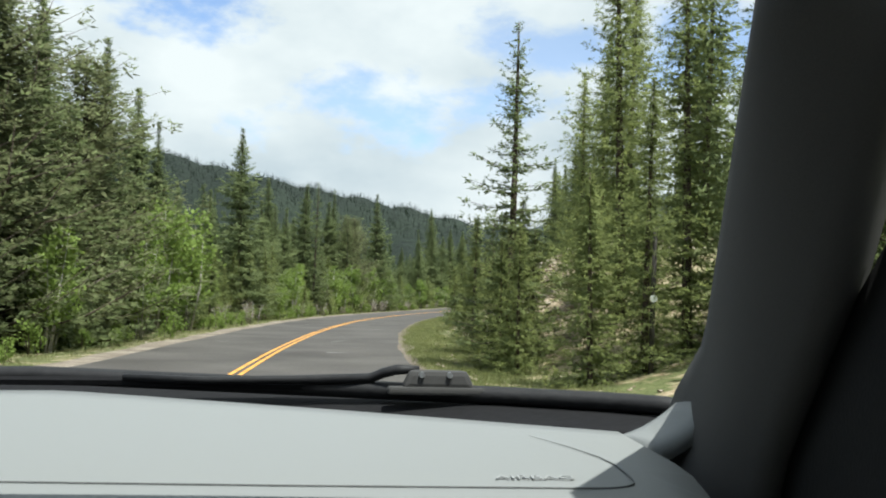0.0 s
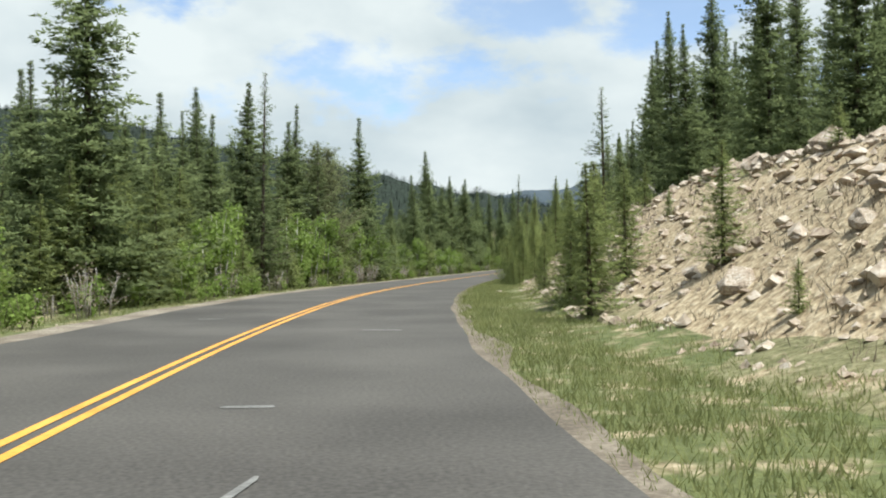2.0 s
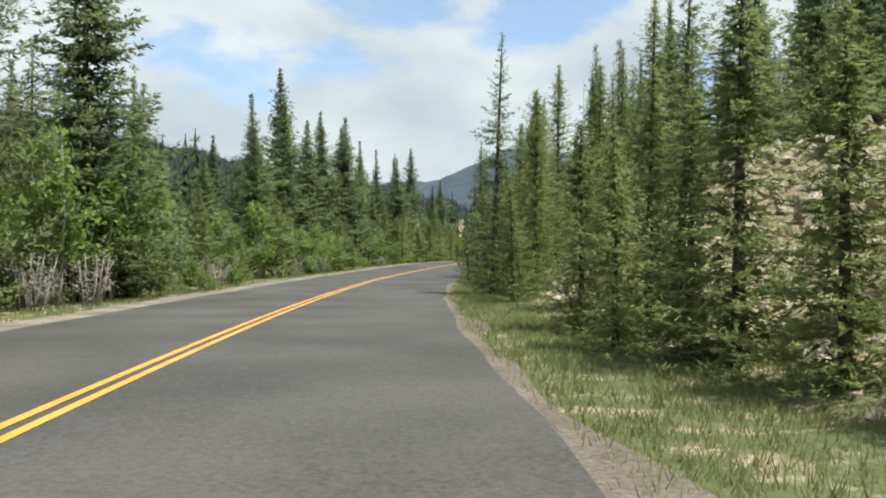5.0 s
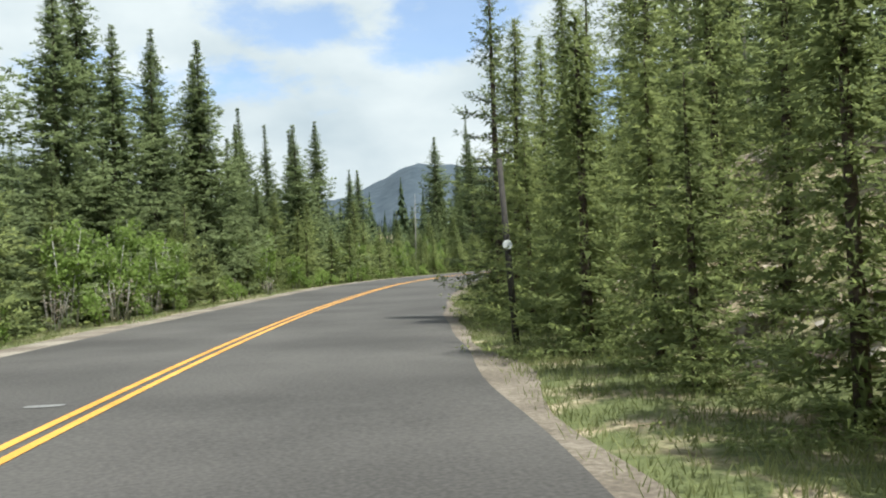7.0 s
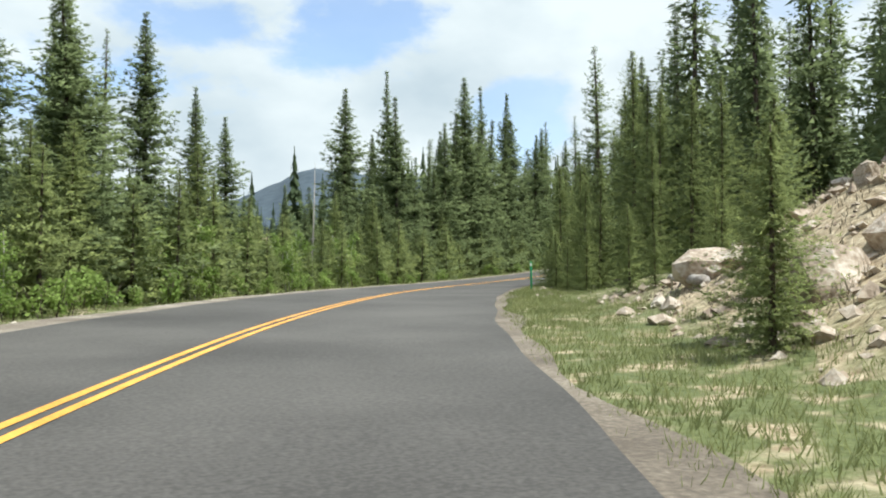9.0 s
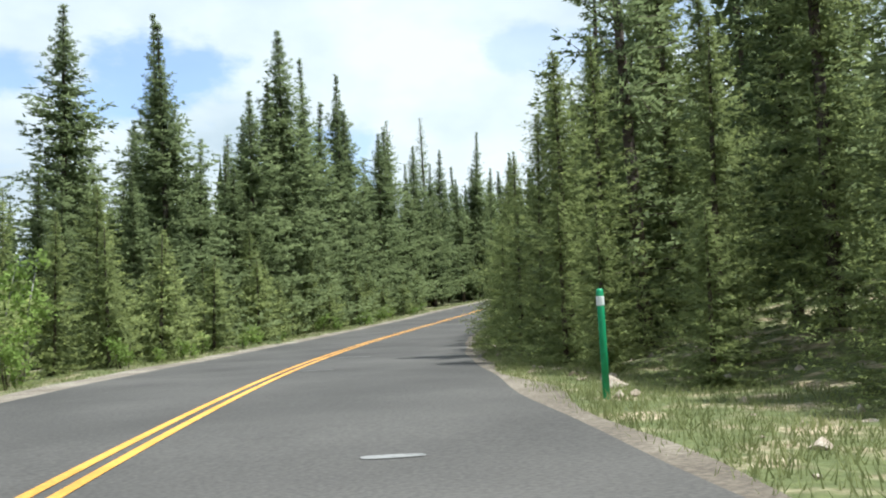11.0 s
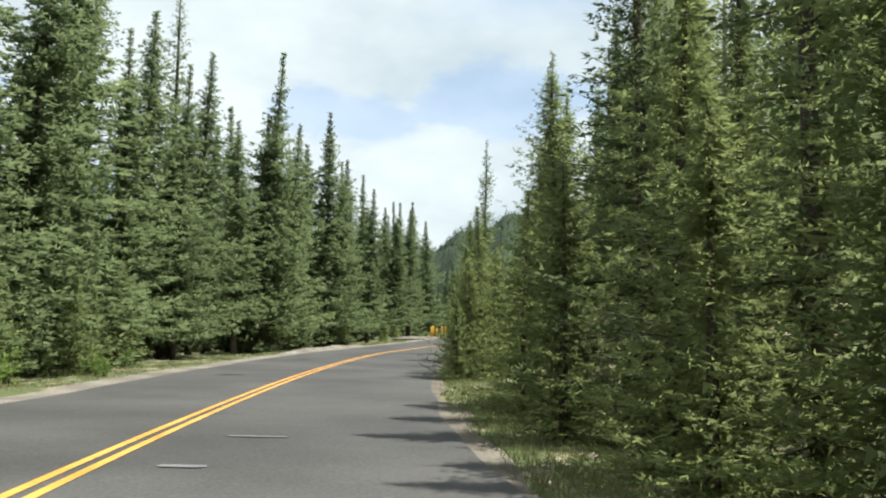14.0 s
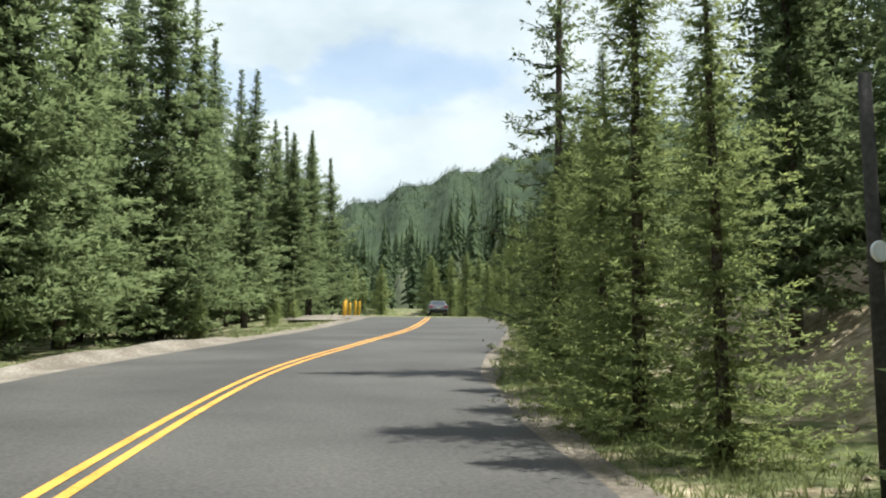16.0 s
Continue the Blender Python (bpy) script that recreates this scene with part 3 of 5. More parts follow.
for i in range(2):
    kind("shrub%d" % i, broadleaf("willow_shrub", 90 + i, 1.4, 0.9, 5, 0.07, 330, LEAVES, "low willow shrub with fresh green leaves", BARK, "shrub"), 1.4)

for i in range(2):
    kind("twigs%d" % i, broadleaf("bare_shrub", 95 + i, 1.4, 0.8, 7, 0.035, 90, DRY, "bare pale-twigged shrub beside the shoulder", DEAD_WOOD, "shrub"), 1.4)

# trees of known place and height: kind, x, y, height, width
KNOWN_LEFT = [("spruce0", -6.4, 66.2, 13.3, 1.0), ("spruce1", -8.9, 48.8, 10.6, 0.9), ("spruce2", -6.9, 102.5, 14.8, 0.9), ("slim0", -1.8, 86.0, 12.0, 1.0),
              ("spruce3", -0.5, 103.8, 13.5, 0.85), ("spruce1", 5.0, 116.5, 14.6, 1.0), ("spruce4", -13.3, 83.6, 12.2, 0.9), ("slim1", 1.4, 103.5, 10.6, 1.0),
              ("spruce2", 16.8, 162.5, 17.0, 0.9), ("spruce0", 19.7, 163.1, 13.3, 1.0), ("spruce4", 22.1, 163.8, 13.0, 1.0), ("spruce1", 28.3, 187.5, 13.8, 0.9),
              ("spruce3", 31.4, 194.5, 13.9, 0.85), ("slim0", 33.6, 195.7, 13.8, 1.0)]
KNOWN_MID = [("spruce2", 35.3, 193.2, 14.0, 0.9), ("spruce0", 42.1, 204.2, 11.0, 1.0), ("spruce0", 54.9, 217.2, 16.0, 1.05),
             ("spruce1", 64.1, 228.9, 20.2, 0.7), ("spruce2", 72.4, 228.4, 20.0, 1.0), ("spruce3", 79.7, 237.1, 20.6, 0.75), ("spruce4", 84.5, 241.0, 20.8, 0.75),
             ("slim1", 95.0, 247.7, 18.8, 1.0), ("slim0", 104.5, 254.3, 20.4, 1.0), ("spruce1", 113.8, 257.1, 19.4, 0.75), ("spruce3", 112.7, 258.7, 15.6, 0.9),
             ("spruce2", 125.5, 265.1, 16.0, 0.9), ("spruce0", 124.2, 261.5, 17.9, 0.8)]
KNOWN_END = [("spruce4", 139.9, 273.8, 17.8, 0.85), ("spruce1", 145.2, 276.3, 17.2, 0.85), ("spruce2", 118.9, 260.4, 12.5, 1.0), ("spruce3", 160.6, 284.4, 16.4, 0.85),
             ("spruce0", 173.1, 292.0, 18.6, 0.85), ("spruce4", 170.0, 287.0, 15.4, 0.85), ("spruce1", 175.5, 295.9, 18.8, 0.85), ("spruce2", 65.2, 234.8, 15.0, 0.9),
             ("spruce0", 73.3, 235.3, 15.6, 0.9), ("spruce1", 85.9, 238.7, 11.0, 0.9), ("spruce2", 101.1, 250.4, 11.0, 1.0)]
KNOWN_RIGHT = [("slim1", 4.6, 24.7, 9.3, 1.25), ("slim0", 11.0, 65.3, 5.6, 1.3), ("slim1", 15.2, 96.0, 5.6, 1.2), ("slim0", 18.5, 114.3, 9.2, 1.0),
               ("spruce3", 28.9, 123.4, 8.0, 0.8), ("spruce2", 31.1, 132.8, 8.6, 0.8), ("spruce1", 27.3, 111.8, 8.0, 0.8), ("spruce4", 31.5, 125.0, 11.0, 0.7),
               ("slim1", 114.4, 240.9, 11.6, 0.75), ("spruce2", 112.4, 236.3, 10.0, 0.8), ("slim0", 101.0, 229.3, 11.0, 1.2), ("slim1", 106.5, 232.2, 9.5, 1.0)]
for row in KNOWN_LEFT + KNOWN_MID + KNOWN_END + KNOWN_RIGHT:
    put(row[0], row[1], row[2], row[3], row[4] * (1.0 if row[0][:4] == "slim" else 1.4))


def free(x, y, gap):
    return all((x - a) ** 2 + (y - c) ** 2 > gap * gap for a, c, _ in PLACED)


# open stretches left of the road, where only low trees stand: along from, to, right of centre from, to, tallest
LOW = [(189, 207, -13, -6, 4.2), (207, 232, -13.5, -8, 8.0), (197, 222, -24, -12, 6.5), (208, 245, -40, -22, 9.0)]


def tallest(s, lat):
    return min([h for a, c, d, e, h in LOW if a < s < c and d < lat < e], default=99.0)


def row_of(kinds, s0, s1, lat0, lat1, count, h0, h1, gap, wide=(0.85, 1.15)):
    """Trees scattered in a strip along the road."""
    n = tries = 0
    while n < count and tries < count * 12:
        tries += 1
        s, lat = rnd.uniform(s0, s1), rnd.uniform(lat0, lat1)
        x, y = beside(s, lat)
        if free(x, y, gap):
            h = rnd.uniform(h0, h1)
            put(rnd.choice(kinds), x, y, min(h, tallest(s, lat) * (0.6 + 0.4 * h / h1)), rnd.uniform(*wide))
            n += 1


SP = ["spruce0", "spruce1", "spruce2", "spruce3", "spruce4"]
FI = ["fir0", "fir1", "fir2"]
SL = ["slim0", "slim1"]
NR = ["near0", "near1", "near2"]
TL = ["tall0", "tall1", "tall2"]
AS = ["aspen0", "aspen1", "aspen2"]
SH = ["shrub0", "shrub1"]
BF = ["bigfir0", "bigfir1", "bigfir2"]
BK = ["back0", "back1", "back2"]


def at_road(rows, wide=1.0):
    """Trees given as kind, along, right of the centre, height."""
    for kd, s, lat, h in rows:
        x, y = beside(s, lat)
        put(kd, x, y, h, wide)


# left of the road
at_road([("spruce3", 19, -9.6, 14.5), ("pine0", 23.5, -8.6, 10), ("spruce1", 27, -10.2, 15), ("spruce0", 31, -8.9, 12.5), ("pine1", 34.5, -8.8, 9), ("spruce3", 38, -10, 13), ("spruce4", 15, -11, 15), ("bigfir1", 36, -7.6, 5)], 1.3)
at_road([("pine0", 104.5, -8.6, 10.4), ("pine1", 107.5, -9.0, 10.8), ("pine0", 110.2, -9.2, 10.0), ("spruce1", 79, -9.5, 9), ("spruce3", 74, -9.0, 8)], 1.1)
at_road([("spruce0", 40.3, -8.6, 12.6), ("spruce3", 32.6, -8.6, 13.5), ("pine1", 36.4, -8.0, 11.0), ("spruce4", 47.1, -9.2, 12.2), ("pine0", 29.5, -8.4, 11.5)], 1.4)
at_road([("aspen0", 46.4, -7.2, 6.8), ("aspen1", 48.2, -6.9, 6.0), ("aspen2", 44.2, -7.2, 5.8), ("aspen1", 50.4, -7.4, 6.2)], 0.95)
at_road([("aspen0", 91, -7.2, 5.0), ("aspen1", 95, -7.0, 4.6), ("aspen2", 99, -7.2, 5.4), ("aspen0", 112, -7.2, 5.6), ("aspen1", 115.5, -7.0, 5.0), ("aspen2", 119, -7.2, 4.4), ("aspen1", 76, -7.0, 4.2), ("aspen2", 79, -7.2, 4.8), ("aspen0", 146, -7.0, 3.4), ("aspen1", 149, -6.8, 3.0), ("aspen2", 152, -6.9, 3.6), ("aspen0", 155, -7.0, 3.0)], 0.95)
row_of(["twigs0", "twigs1"], 50, 165, -6.8, -5.5, 26, 0.8, 1.7, 0.9)
row_of(BK, 14, 50, -20, -12, 10, 11, 15, 2.2, (1.0, 1.3))
at_road([("spruce3", 147.2, -10.2, 12.2), ("spruce0", 152, -10.0, 12.8), ("spruce2", 155.8, -9.6, 11.6), ("spruce1", 159.8, -9.5, 11.4), ("spruce4", 165.4, -9.5, 12.4), ("spruce0", 88.2, -9.2, 12.2), ("spruce3", 83.2, -9.6, 9.8), ("spruce4", 101, -10.2, 12.2), ("high2", 278.6, -9.2, 14.5), ("high0", 282.4, -9.8, 16.5), ("high1", 286.2, -9.0, 13.6), ("high2", 290.4, -9.4, 15.2), ("high1", 274.6, -9.6, 16), ("high0", 295, -9.6, 15.5), ("high2", 271, -8.8, 14)], 1.45)
row_of(SP, 46, 178, -13, -8.8, 42, 6, 10.5, 1.8, (1.3, 1.7))
row_of(BK, 46, 178, -21, -13, 34, 7, 11.5, 2.0, (1.2, 1.5))
at_road([("spruce0", 246, -9.4, 15), ("spruce3", 250.5, -9.8, 16.5), ("spruce1", 255, -9.2, 15.5), ("spruce4", 259, -10.2, 17.5), ("spruce0", 263.5, -9.2, 16), ("spruce2", 268, -10, 17), ("spruce3", 226, -9.6, 15), ("spruce1", 231, -10.0, 16), ("spruce0", 237, -9.2, 14.5), ("spruce4", 241.5, -9.8, 16)], 1.35)
row_of(SP, 178, 268, -13, -8.3, 28, 8, 14, 1.8, (1.2, 1.6))
row_of(["high0", "high1", "high2"], 268, 345, -13, -8.3, 26, 10, 15, 1.8, (1.2, 1.6))
row_of(BK, 178, 345, -21, -13, 36, 10, 16, 2.0, (1.2, 1.5))
row_of(BF, 186, 250, -9.2, -7.0, 16, 4, 6.5, 1.8, (1.0, 1.2))
row_of(BF, 60, 186, -9.2, -7.2, 14, 3.5, 6, 2.0, (1.0, 1.2))
row_of(BF, 46, 118, -8.8, -7.2, 12, 4, 7, 1.6, (1.1, 1.3))
row_of(FI, 50, 268, -8.2, -6.3, 50, 2, 4.8, 1.3, (1.0, 1.3))
row_of(FI, 268, 335, -9.5, -7.2, 7, 1, 2.2, 1.3, (1.0, 1.3))
row_of(AS, 28, 140, -8.4, -6.4, 15, 2.5, 4.6, 1.2)
row_of(AS, 150, 212, -8.4, -6.4, 15, 2, 4, 1.1)
row_of(SH, 5, 266, -6.6, -5.2, 90, 0.5, 1.2, 0.7)
# right of the road: the clump at the start
at_road([("tall0", 20, 9.6, 9.5), ("tall1", 24.5, 9.4, 11), ("tall2", 18, 11.2, 12), ("near0", 27.5, 7.2, 4.6), ("tall1", 31, 9.8, 7.5), ("near2", 26, 6.6, 3.6), ("near1", 31.3, 6.3, 4.6), ("near1", 24.4, 6.2, 3.5), ("near0", 25.2, 7.2, 3.6), ("near0", 22.3, 6.3, 3.6), ("near2", 18.2, 7.0, 4.2), ("tall1", 18.6, 8.2, 6.0), ("near1", 30, 7.0, 3.6), ("near0", 33.2, 6.5, 3.5), ("tall2", 28.5, 10.6, 9.5), ("tall0", 35.5, 11.4, 8.5)], 1.1)
row_of(BK, 4, 16, 10, 15, 4, 9, 13, 2.2)
row_of(BK, 12, 40, 13, 24, 11, 9, 14, 2.2)
# small firs at the foot of the bank and woods on top of it
at_road([("near1", 54, 6.8, 3.4), ("near1", 68, 7.2, 2.0), ("near2", 70.5, 7.2, 1.7), ("near1", 50.5, 8.6, 2.2), ("near2", 76, 9.6, 2.4), ("near0", 73, 8.8, 2.2)], 1.25)
at_road([("near0", 58.4, 7.0, 3.0), ("near2", 59.6, 7.8, 3.4), ("near1", 60.2, 7.2, 2.4), ("near0", 57.2, 8.2, 2.8)], 1.25)
at_road([("near0", 85.5, 6.4, 1.6), ("near1", 82.4, 6.7, 1.4), ("near2", 97.6, 5.9, 3.2), ("near1", 99.4, 6.8, 4.2), ("near0", 96.2, 6.5, 3.4), ("near2", 90.0, 7.6, 2.6), ("near0", 100.8, 6.0, 3.6), ("near2", 94.2, 8.4, 3.6), ("tall1", 102.5, 7.6, 6.0), ("tall0", 107, 7.4, 5.6), ("tall2", 113, 6.6, 6.4), ("near1", 111, 5.8, 3.2), ("tall1", 117, 7.0, 6.6), ("near0", 119.5, 6.2, 3.6), ("near2", 86, 9.4, 1.9), ("near2", 78.6, 7.6, 1.2)], 1.15)
at_road([("near0", 95.0, 6.7, 4.4), ("near1", 92.8, 6.9, 3.6), ("near2", 88.4, 6.9, 2.6), ("near0", 90.6, 7.6, 3.4)], 1.3)
row_of(SP, 58, 124, 13.6, 20, 28, 6, 10.5, 1.8, (1.0, 1.3))
row_of(BK, 50, 124, 19, 30, 24, 7, 12, 1.9, (1.0, 1.3))
row_of(FI, 40, 118, 7.6, 12.5, 22, 0.6, 1.9, 1.4)
# firs close to the road, then open bank
at_road([("tall0", 122.5, 6.90, 6.6), ("near0", 124.6, 6.10, 4), ("near1", 126.6, 5.60, 2.9), ("near2", 128.4, 5.80, 3.4), ("near0", 130.8, 5.50, 4.6), ("near2", 132.6, 5.80, 4), ("near1", 134.8, 6.10, 4.2), ("tall2", 138.2, 5.40, 6.4), ("slim1", 139.8, 5.20, 8), ("tall0", 142.8, 6.70, 7), ("slim0", 143.6, 7.80, 8.6), ("near0", 136.4, 5.50, 3.6), ("near1", 140.6, 5.10, 3.2), ("near2", 144.6, 6.80, 3.6), ("near0", 135.2, 5.60, 2.2), ("tall1", 129.5, 7.70, 6.2), ("tall2", 133.5, 8.30, 8), ("tall0", 137, 8.10, 8.4), ("tall1", 126, 8.70, 8.6), ("tall1", 141.5, 8.70, 9.4), ("tall2", 148.6, 7.90, 9.5), ("near2", 145.4, 7.40, 3.2), ("near0", 152.2, 6.60, 2.4), ("near1", 150.4, 7.30, 2.8), ("near2", 161.6, 6.50, 2.5), ("near0", 163.4, 7.10, 3)], 1.15)
row_of(BK, 118, 180, 12, 27, 34, 8, 13, 1.9, (1.0, 1.2))
row_of(NR, 155, 184, 7.4, 10.5, 9, 1.2, 2.8, 1.6)
row_of(TL, 180, 191, 9.2, 11.5, 4, 5, 8, 2.0)
# the close wall of firs
at_road([("near1", 192.4, 7.2, 2.6), ("tall1", 193.5, 7.8, 5.6), ("tall0", 198, 7.2, 5.4), ("near0", 196, 6.4, 2.4), ("near2", 199.6, 5.8, 2.8), ("tall2", 203.4, 5.9, 6.6), ("tall1", 204.8, 6.9, 7.2), ("slim1", 206, 8.0, 13.5), ("slim0", 208.6, 7.6, 10.5), ("spruce2", 202.5, 10.2, 11.5), ("spruce4", 211.5, 10.0, 12.5), ("near0", 201.8, 5.5, 3.2), ("tall0", 207.4, 5.8, 6.0), ("near1", 210.4, 5.5, 4.0), ("tall2", 211.2, 6.6, 7.6), ("tall1", 214.6, 5.7, 6.2), ("near2", 216.6, 5.3, 4.2), ("tall0", 219.2, 5.6, 5.8), ("near1", 221.6, 5.3, 4.0), ("tall2", 224, 5.5, 5.6), ("near0", 226.4, 5.4, 4.2), ("tall1", 229.2, 5.7, 5.8), ("near2", 231.2, 5.4, 4.0), ("tall0", 233.4, 5.6, 6.2), ("tall2", 236, 6.8, 7.6), ("near1", 235.6, 5.4, 3.8), ("tall1", 238.4, 5.6, 6.4), ("slim0", 241.4, 6.6, 8.8), ("slim1", 245.8, 6.4, 8.8), ("tall0", 243, 5.8, 6.0), ("near0", 240.6, 5.3, 3.4)], 1.2)
row_of(TL, 193, 258, 8.2, 10.4, 20, 8.5, 11.5, 1.7, (1.0, 1.2))
at_road([("near2", 246.6, 5.40, 4.0), ("tall2", 249, 5.80, 6.0), ("near1", 251.4, 5.50, 4.2), ("tall1", 253, 6.60, 6.4), ("tall0", 263.2, 5.45, 5.4), ("near0", 262.4, 5.05, 3.6), ("near2", 264.2, 5.85, 4.2), ("near1", 261.8, 4.65, 2.4), ("slim1", 270.2, 5.75, 6.6), ("near0", 265, 5.05, 4.2), ("near1", 283, 5.15, 3.6), ("near2", 267.6, 6.15, 3.0), ("tall1", 274.4, 5.25, 5.0), ("tall2", 276.4, 5.05, 6.4), ("near0", 278.4, 5.15, 3.8), ("tall0", 281, 5.75, 5.4), ("near2", 284, 5.55, 4.6), ("tall1", 286, 6.15, 5.6), ("near1", 288.6, 5.75, 3.6), ("tall2", 291, 6.35, 6.0), ("near0", 294, 5.95, 4.0), ("tall0", 297, 6.45, 6.2), ("tall1", 302, 6.55, 6.2)], 1.15)
row_of(BK, 178, 240, 10.6, 21, 34, 11, 16, 1.9, (1.0, 1.2))
row_of(SP, 240, 300, 11.5, 14.5, 20, 10, 13, 1.8, (1.0, 1.25))
row_of(BK, 240, 262, 14, 24, 12, 10, 14, 1.9, (1.0, 1.2))
row_of(BF, 338, 408, 5.6, 9, 26, 4, 8, 1.6, (1.1, 1.3))
row_of(BF + SL, 302, 338, 6.3, 9.5, 16, 5, 8.5, 1.7, (1.1, 1.3))
row_of(BK, 258, 350, 11.5, 24, 34, 9, 14, 2.0, (1.0, 1.3))


# ---- woods behind: too many to count ----
def cone_woods(name, spots, mat, label):
    """Far conifers, each a ragged stack of small sprays."""
    rng = np.random.default_rng(5)
    out = []
    for x, y, z, h, tiers, per in spots:
        for k in range(3):
            w = k * 2.1 + x
            a, c = (0.034 * h * math.cos(w), 0.034 * h * math.sin(w)), (0.034 * h * math.cos(w + 2.1), 0.034 * h * math.sin(w + 2.1))
            out.append(((x + a[0], y + a[1], z), (x + c[0], y + c[1], z), (x + c[0] * 0.1, y + c[1] * 0.1, z + 1.06 * h), (x + a[0] * 0.1, y + a[1] * 0.1, z + 1.06 * h)))
        for k in range(tiers):
            u = (k + rng.uniform(0.1, 0.9)) / tiers
            r = 0.15 * h * (1 - u) ** 0.9 + 0.12
            for w in rng.uniform(0, 2 * math.pi, per):
                d = np.array([math.cos(w), math.sin(w)])
                s = np.array([-d[1], d[0]]) * r * 0.33
                zc = z + h * (0.05 + 0.95 * u)
                a = np.array([x, y, zc + min(0.10, 1.2 / tiers) * h])
                tip = np.array([x + d[0] * r, y + d[1] * r, zc - 0.03 * h])
                out.append((a, (x + d[0] * r * 0.7 + s[0], y + d[1] * r * 0.7 + s[1], zc), tip, (x + d[0] * r * 0.7 - s[0], y + d[1] * r * 0.7 - s[1], zc)))
    return tagged(quads(name, np.array(out), mat), label, "forest", kind="stuff")


spots = []
for s0, s1, l0, l1, n, hh, tiers, per in ((-40, 345, -120, -22, 900, (8, 14), 6, 5), (-40, 345, 28, 120, 900, (8, 13), 6, 5), (-20, 340, -75, -20, 360, (8, 14), 13, 6), (-10, 345, 26, 75, 280, (8, 13), 13, 6), (255, 420, -60, -18, 170, (11, 17), 18, 7), (300, 480, -30, 60, 760, (9, 14), 18, 7)):
    for _ in range(n):
        a, lat = rnd.uniform(s0, min(s1, ALONG[-1])), rnd.uniform(l0, l1)
        x, y = beside(a, lat)
        if s1 > 470:
            x, y = 190 + rnd.uniform(-20, 190), 290 + rnd.uniform(-50, 130)
        if abs(plan(x, y)[1][0]) < 9:
            continue
        near = abs(lat) < 55 and tiers < 18
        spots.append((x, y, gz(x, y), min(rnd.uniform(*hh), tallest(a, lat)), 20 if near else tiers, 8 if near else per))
WOODS = foliage("woods_needles", (0.040, 0.062, 0.030), (0.125, 0.160, 0.080), 0.4)
cone_woods("woods", spots, WOODS, "dense spruce woods standing behind the roadside trees")


# ---- mountains ----
def hill(name, at, ridge, far, near, foot, mat, label, trees=0, tree_h=12.0):
    """A mountain side that rises from its foot to a ridge line given as bearing and height in degrees."""
    rng = np.random.default_rng(3)
    bs, es = zip(*ridge)
    B = np.arange(bs[0], bs[-1] + 0.01, 0.4)
    E = np.interp(B, bs, es)
    rows = []
    for u in np.linspace(0, 1.3, 22):
        dist = near + (far - near) * u
        top = far * np.tan(np.radians(E)) + 1.3 + 5 * np.sin(B * 2.1) * (u < 1.3)
        z = foot + (top - foot) * (np.sin(min(u, 1) * math.pi / 2) ** 1.3 if u <= 1 else 1 - (u - 1) * 1.2) + 6 * np.sin(B * 3.1 + u * 9) * np.sin(u * 14 + B) * (0.1 < u < 0.95)
        rows.append(np.stack([at[0] + dist * np.sin(np.radians(B)), at[1] + dist * np.cos(np.radians(B)), z], -1))
    P = np.array(rows)
    tagged(grid_mesh(name, P, mat), label, "mountain", kind="structure")
    spots = []
    for _ in range(trees):
        u, v = rng.uniform(0.25, 1.02) ** 0.6 * 21 / 1.3, rng.uniform(0, len(B) - 1.01)
        u = min(u, 16.3)
        i, j = int(u), int(v)
        p = P[i, j] + (P[i + 1, j] - P[i, j]) * (u - i) + (P[i, j + 1] - P[i, j]) * (v - j)
        spots.append((*p, tree_h * rng.uniform(0.7, 1.3), 3, 3))
    return spots


# cloud shadow over the far ridge is put into these two dark colours
CLOUD_SHADED_WOOD = mottled("cloud_shaded_forest", (0.008, 0.014, 0.010), (0.012, 0.020, 0.013), (0.018, 0.028, 0.017), 0.004, 0.06, 0.95, 0.6, 6.0)
CLOUD_SHADED_NEEDLES = foliage("cloud_shaded_needles", (0.008, 0.014, 0.010), (0.020, 0.030, 0.018), 0.05, 0.8)
# the blue of distance haze is mixed into this rock colour
HAZED_ROCK = mottled("far_hazed_rock", (0.042, 0.058, 0.074), (0.056, 0.075, 0.092), (0.074, 0.094, 0.112), 0.002, 0.03, 0.95, 0.4, 6.0)
SLOPE_FLOOR = mottled("slope_forest_floor", (0.030, 0.036, 0.018), (0.048, 0.056, 0.026), (0.070, 0.078, 0.036), 0.02, 0.5, 0.95, 0.6, 1.0)
# lighter copy of the ridge's forest colour, with sunlight put into the tone
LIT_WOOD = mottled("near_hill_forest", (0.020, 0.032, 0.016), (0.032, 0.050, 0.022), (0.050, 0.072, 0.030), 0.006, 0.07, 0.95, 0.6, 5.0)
more = hill("forest_ridge", (20, 100), [(-60, 8), (-30, 9.0), (-15, 8.6), (-8, 7.3), (4, 5.3), (8.4, 4.4), (12, 4.1), (16, 3.1), (24, 1.6)], 1500, 700, -25, CLOUD_SHADED_WOOD, "forested mountain ridge, coloured dark as under cloud shadow", 9500, 7.0)
cone_woods("ridge_forest", more, CLOUD_SHADED_NEEDLES, "conifer forest covering the far ridge, cloud shadow in its colour")
hill("hazed_mountain", (20, 110), [(8, 2.5), (11, 4.2), (13.5, 4.5), (15.6, 4.55), (17.2, 5.35), (19.9, 6.5), (20.6, 6.35), (22.5, 6.2), (26.7, 5.9), (31, 4.2), (38, 2.5)], 3200, 1900, -25, HAZED_ROCK, "distant mountain peak, blue-grey haze in its colour")
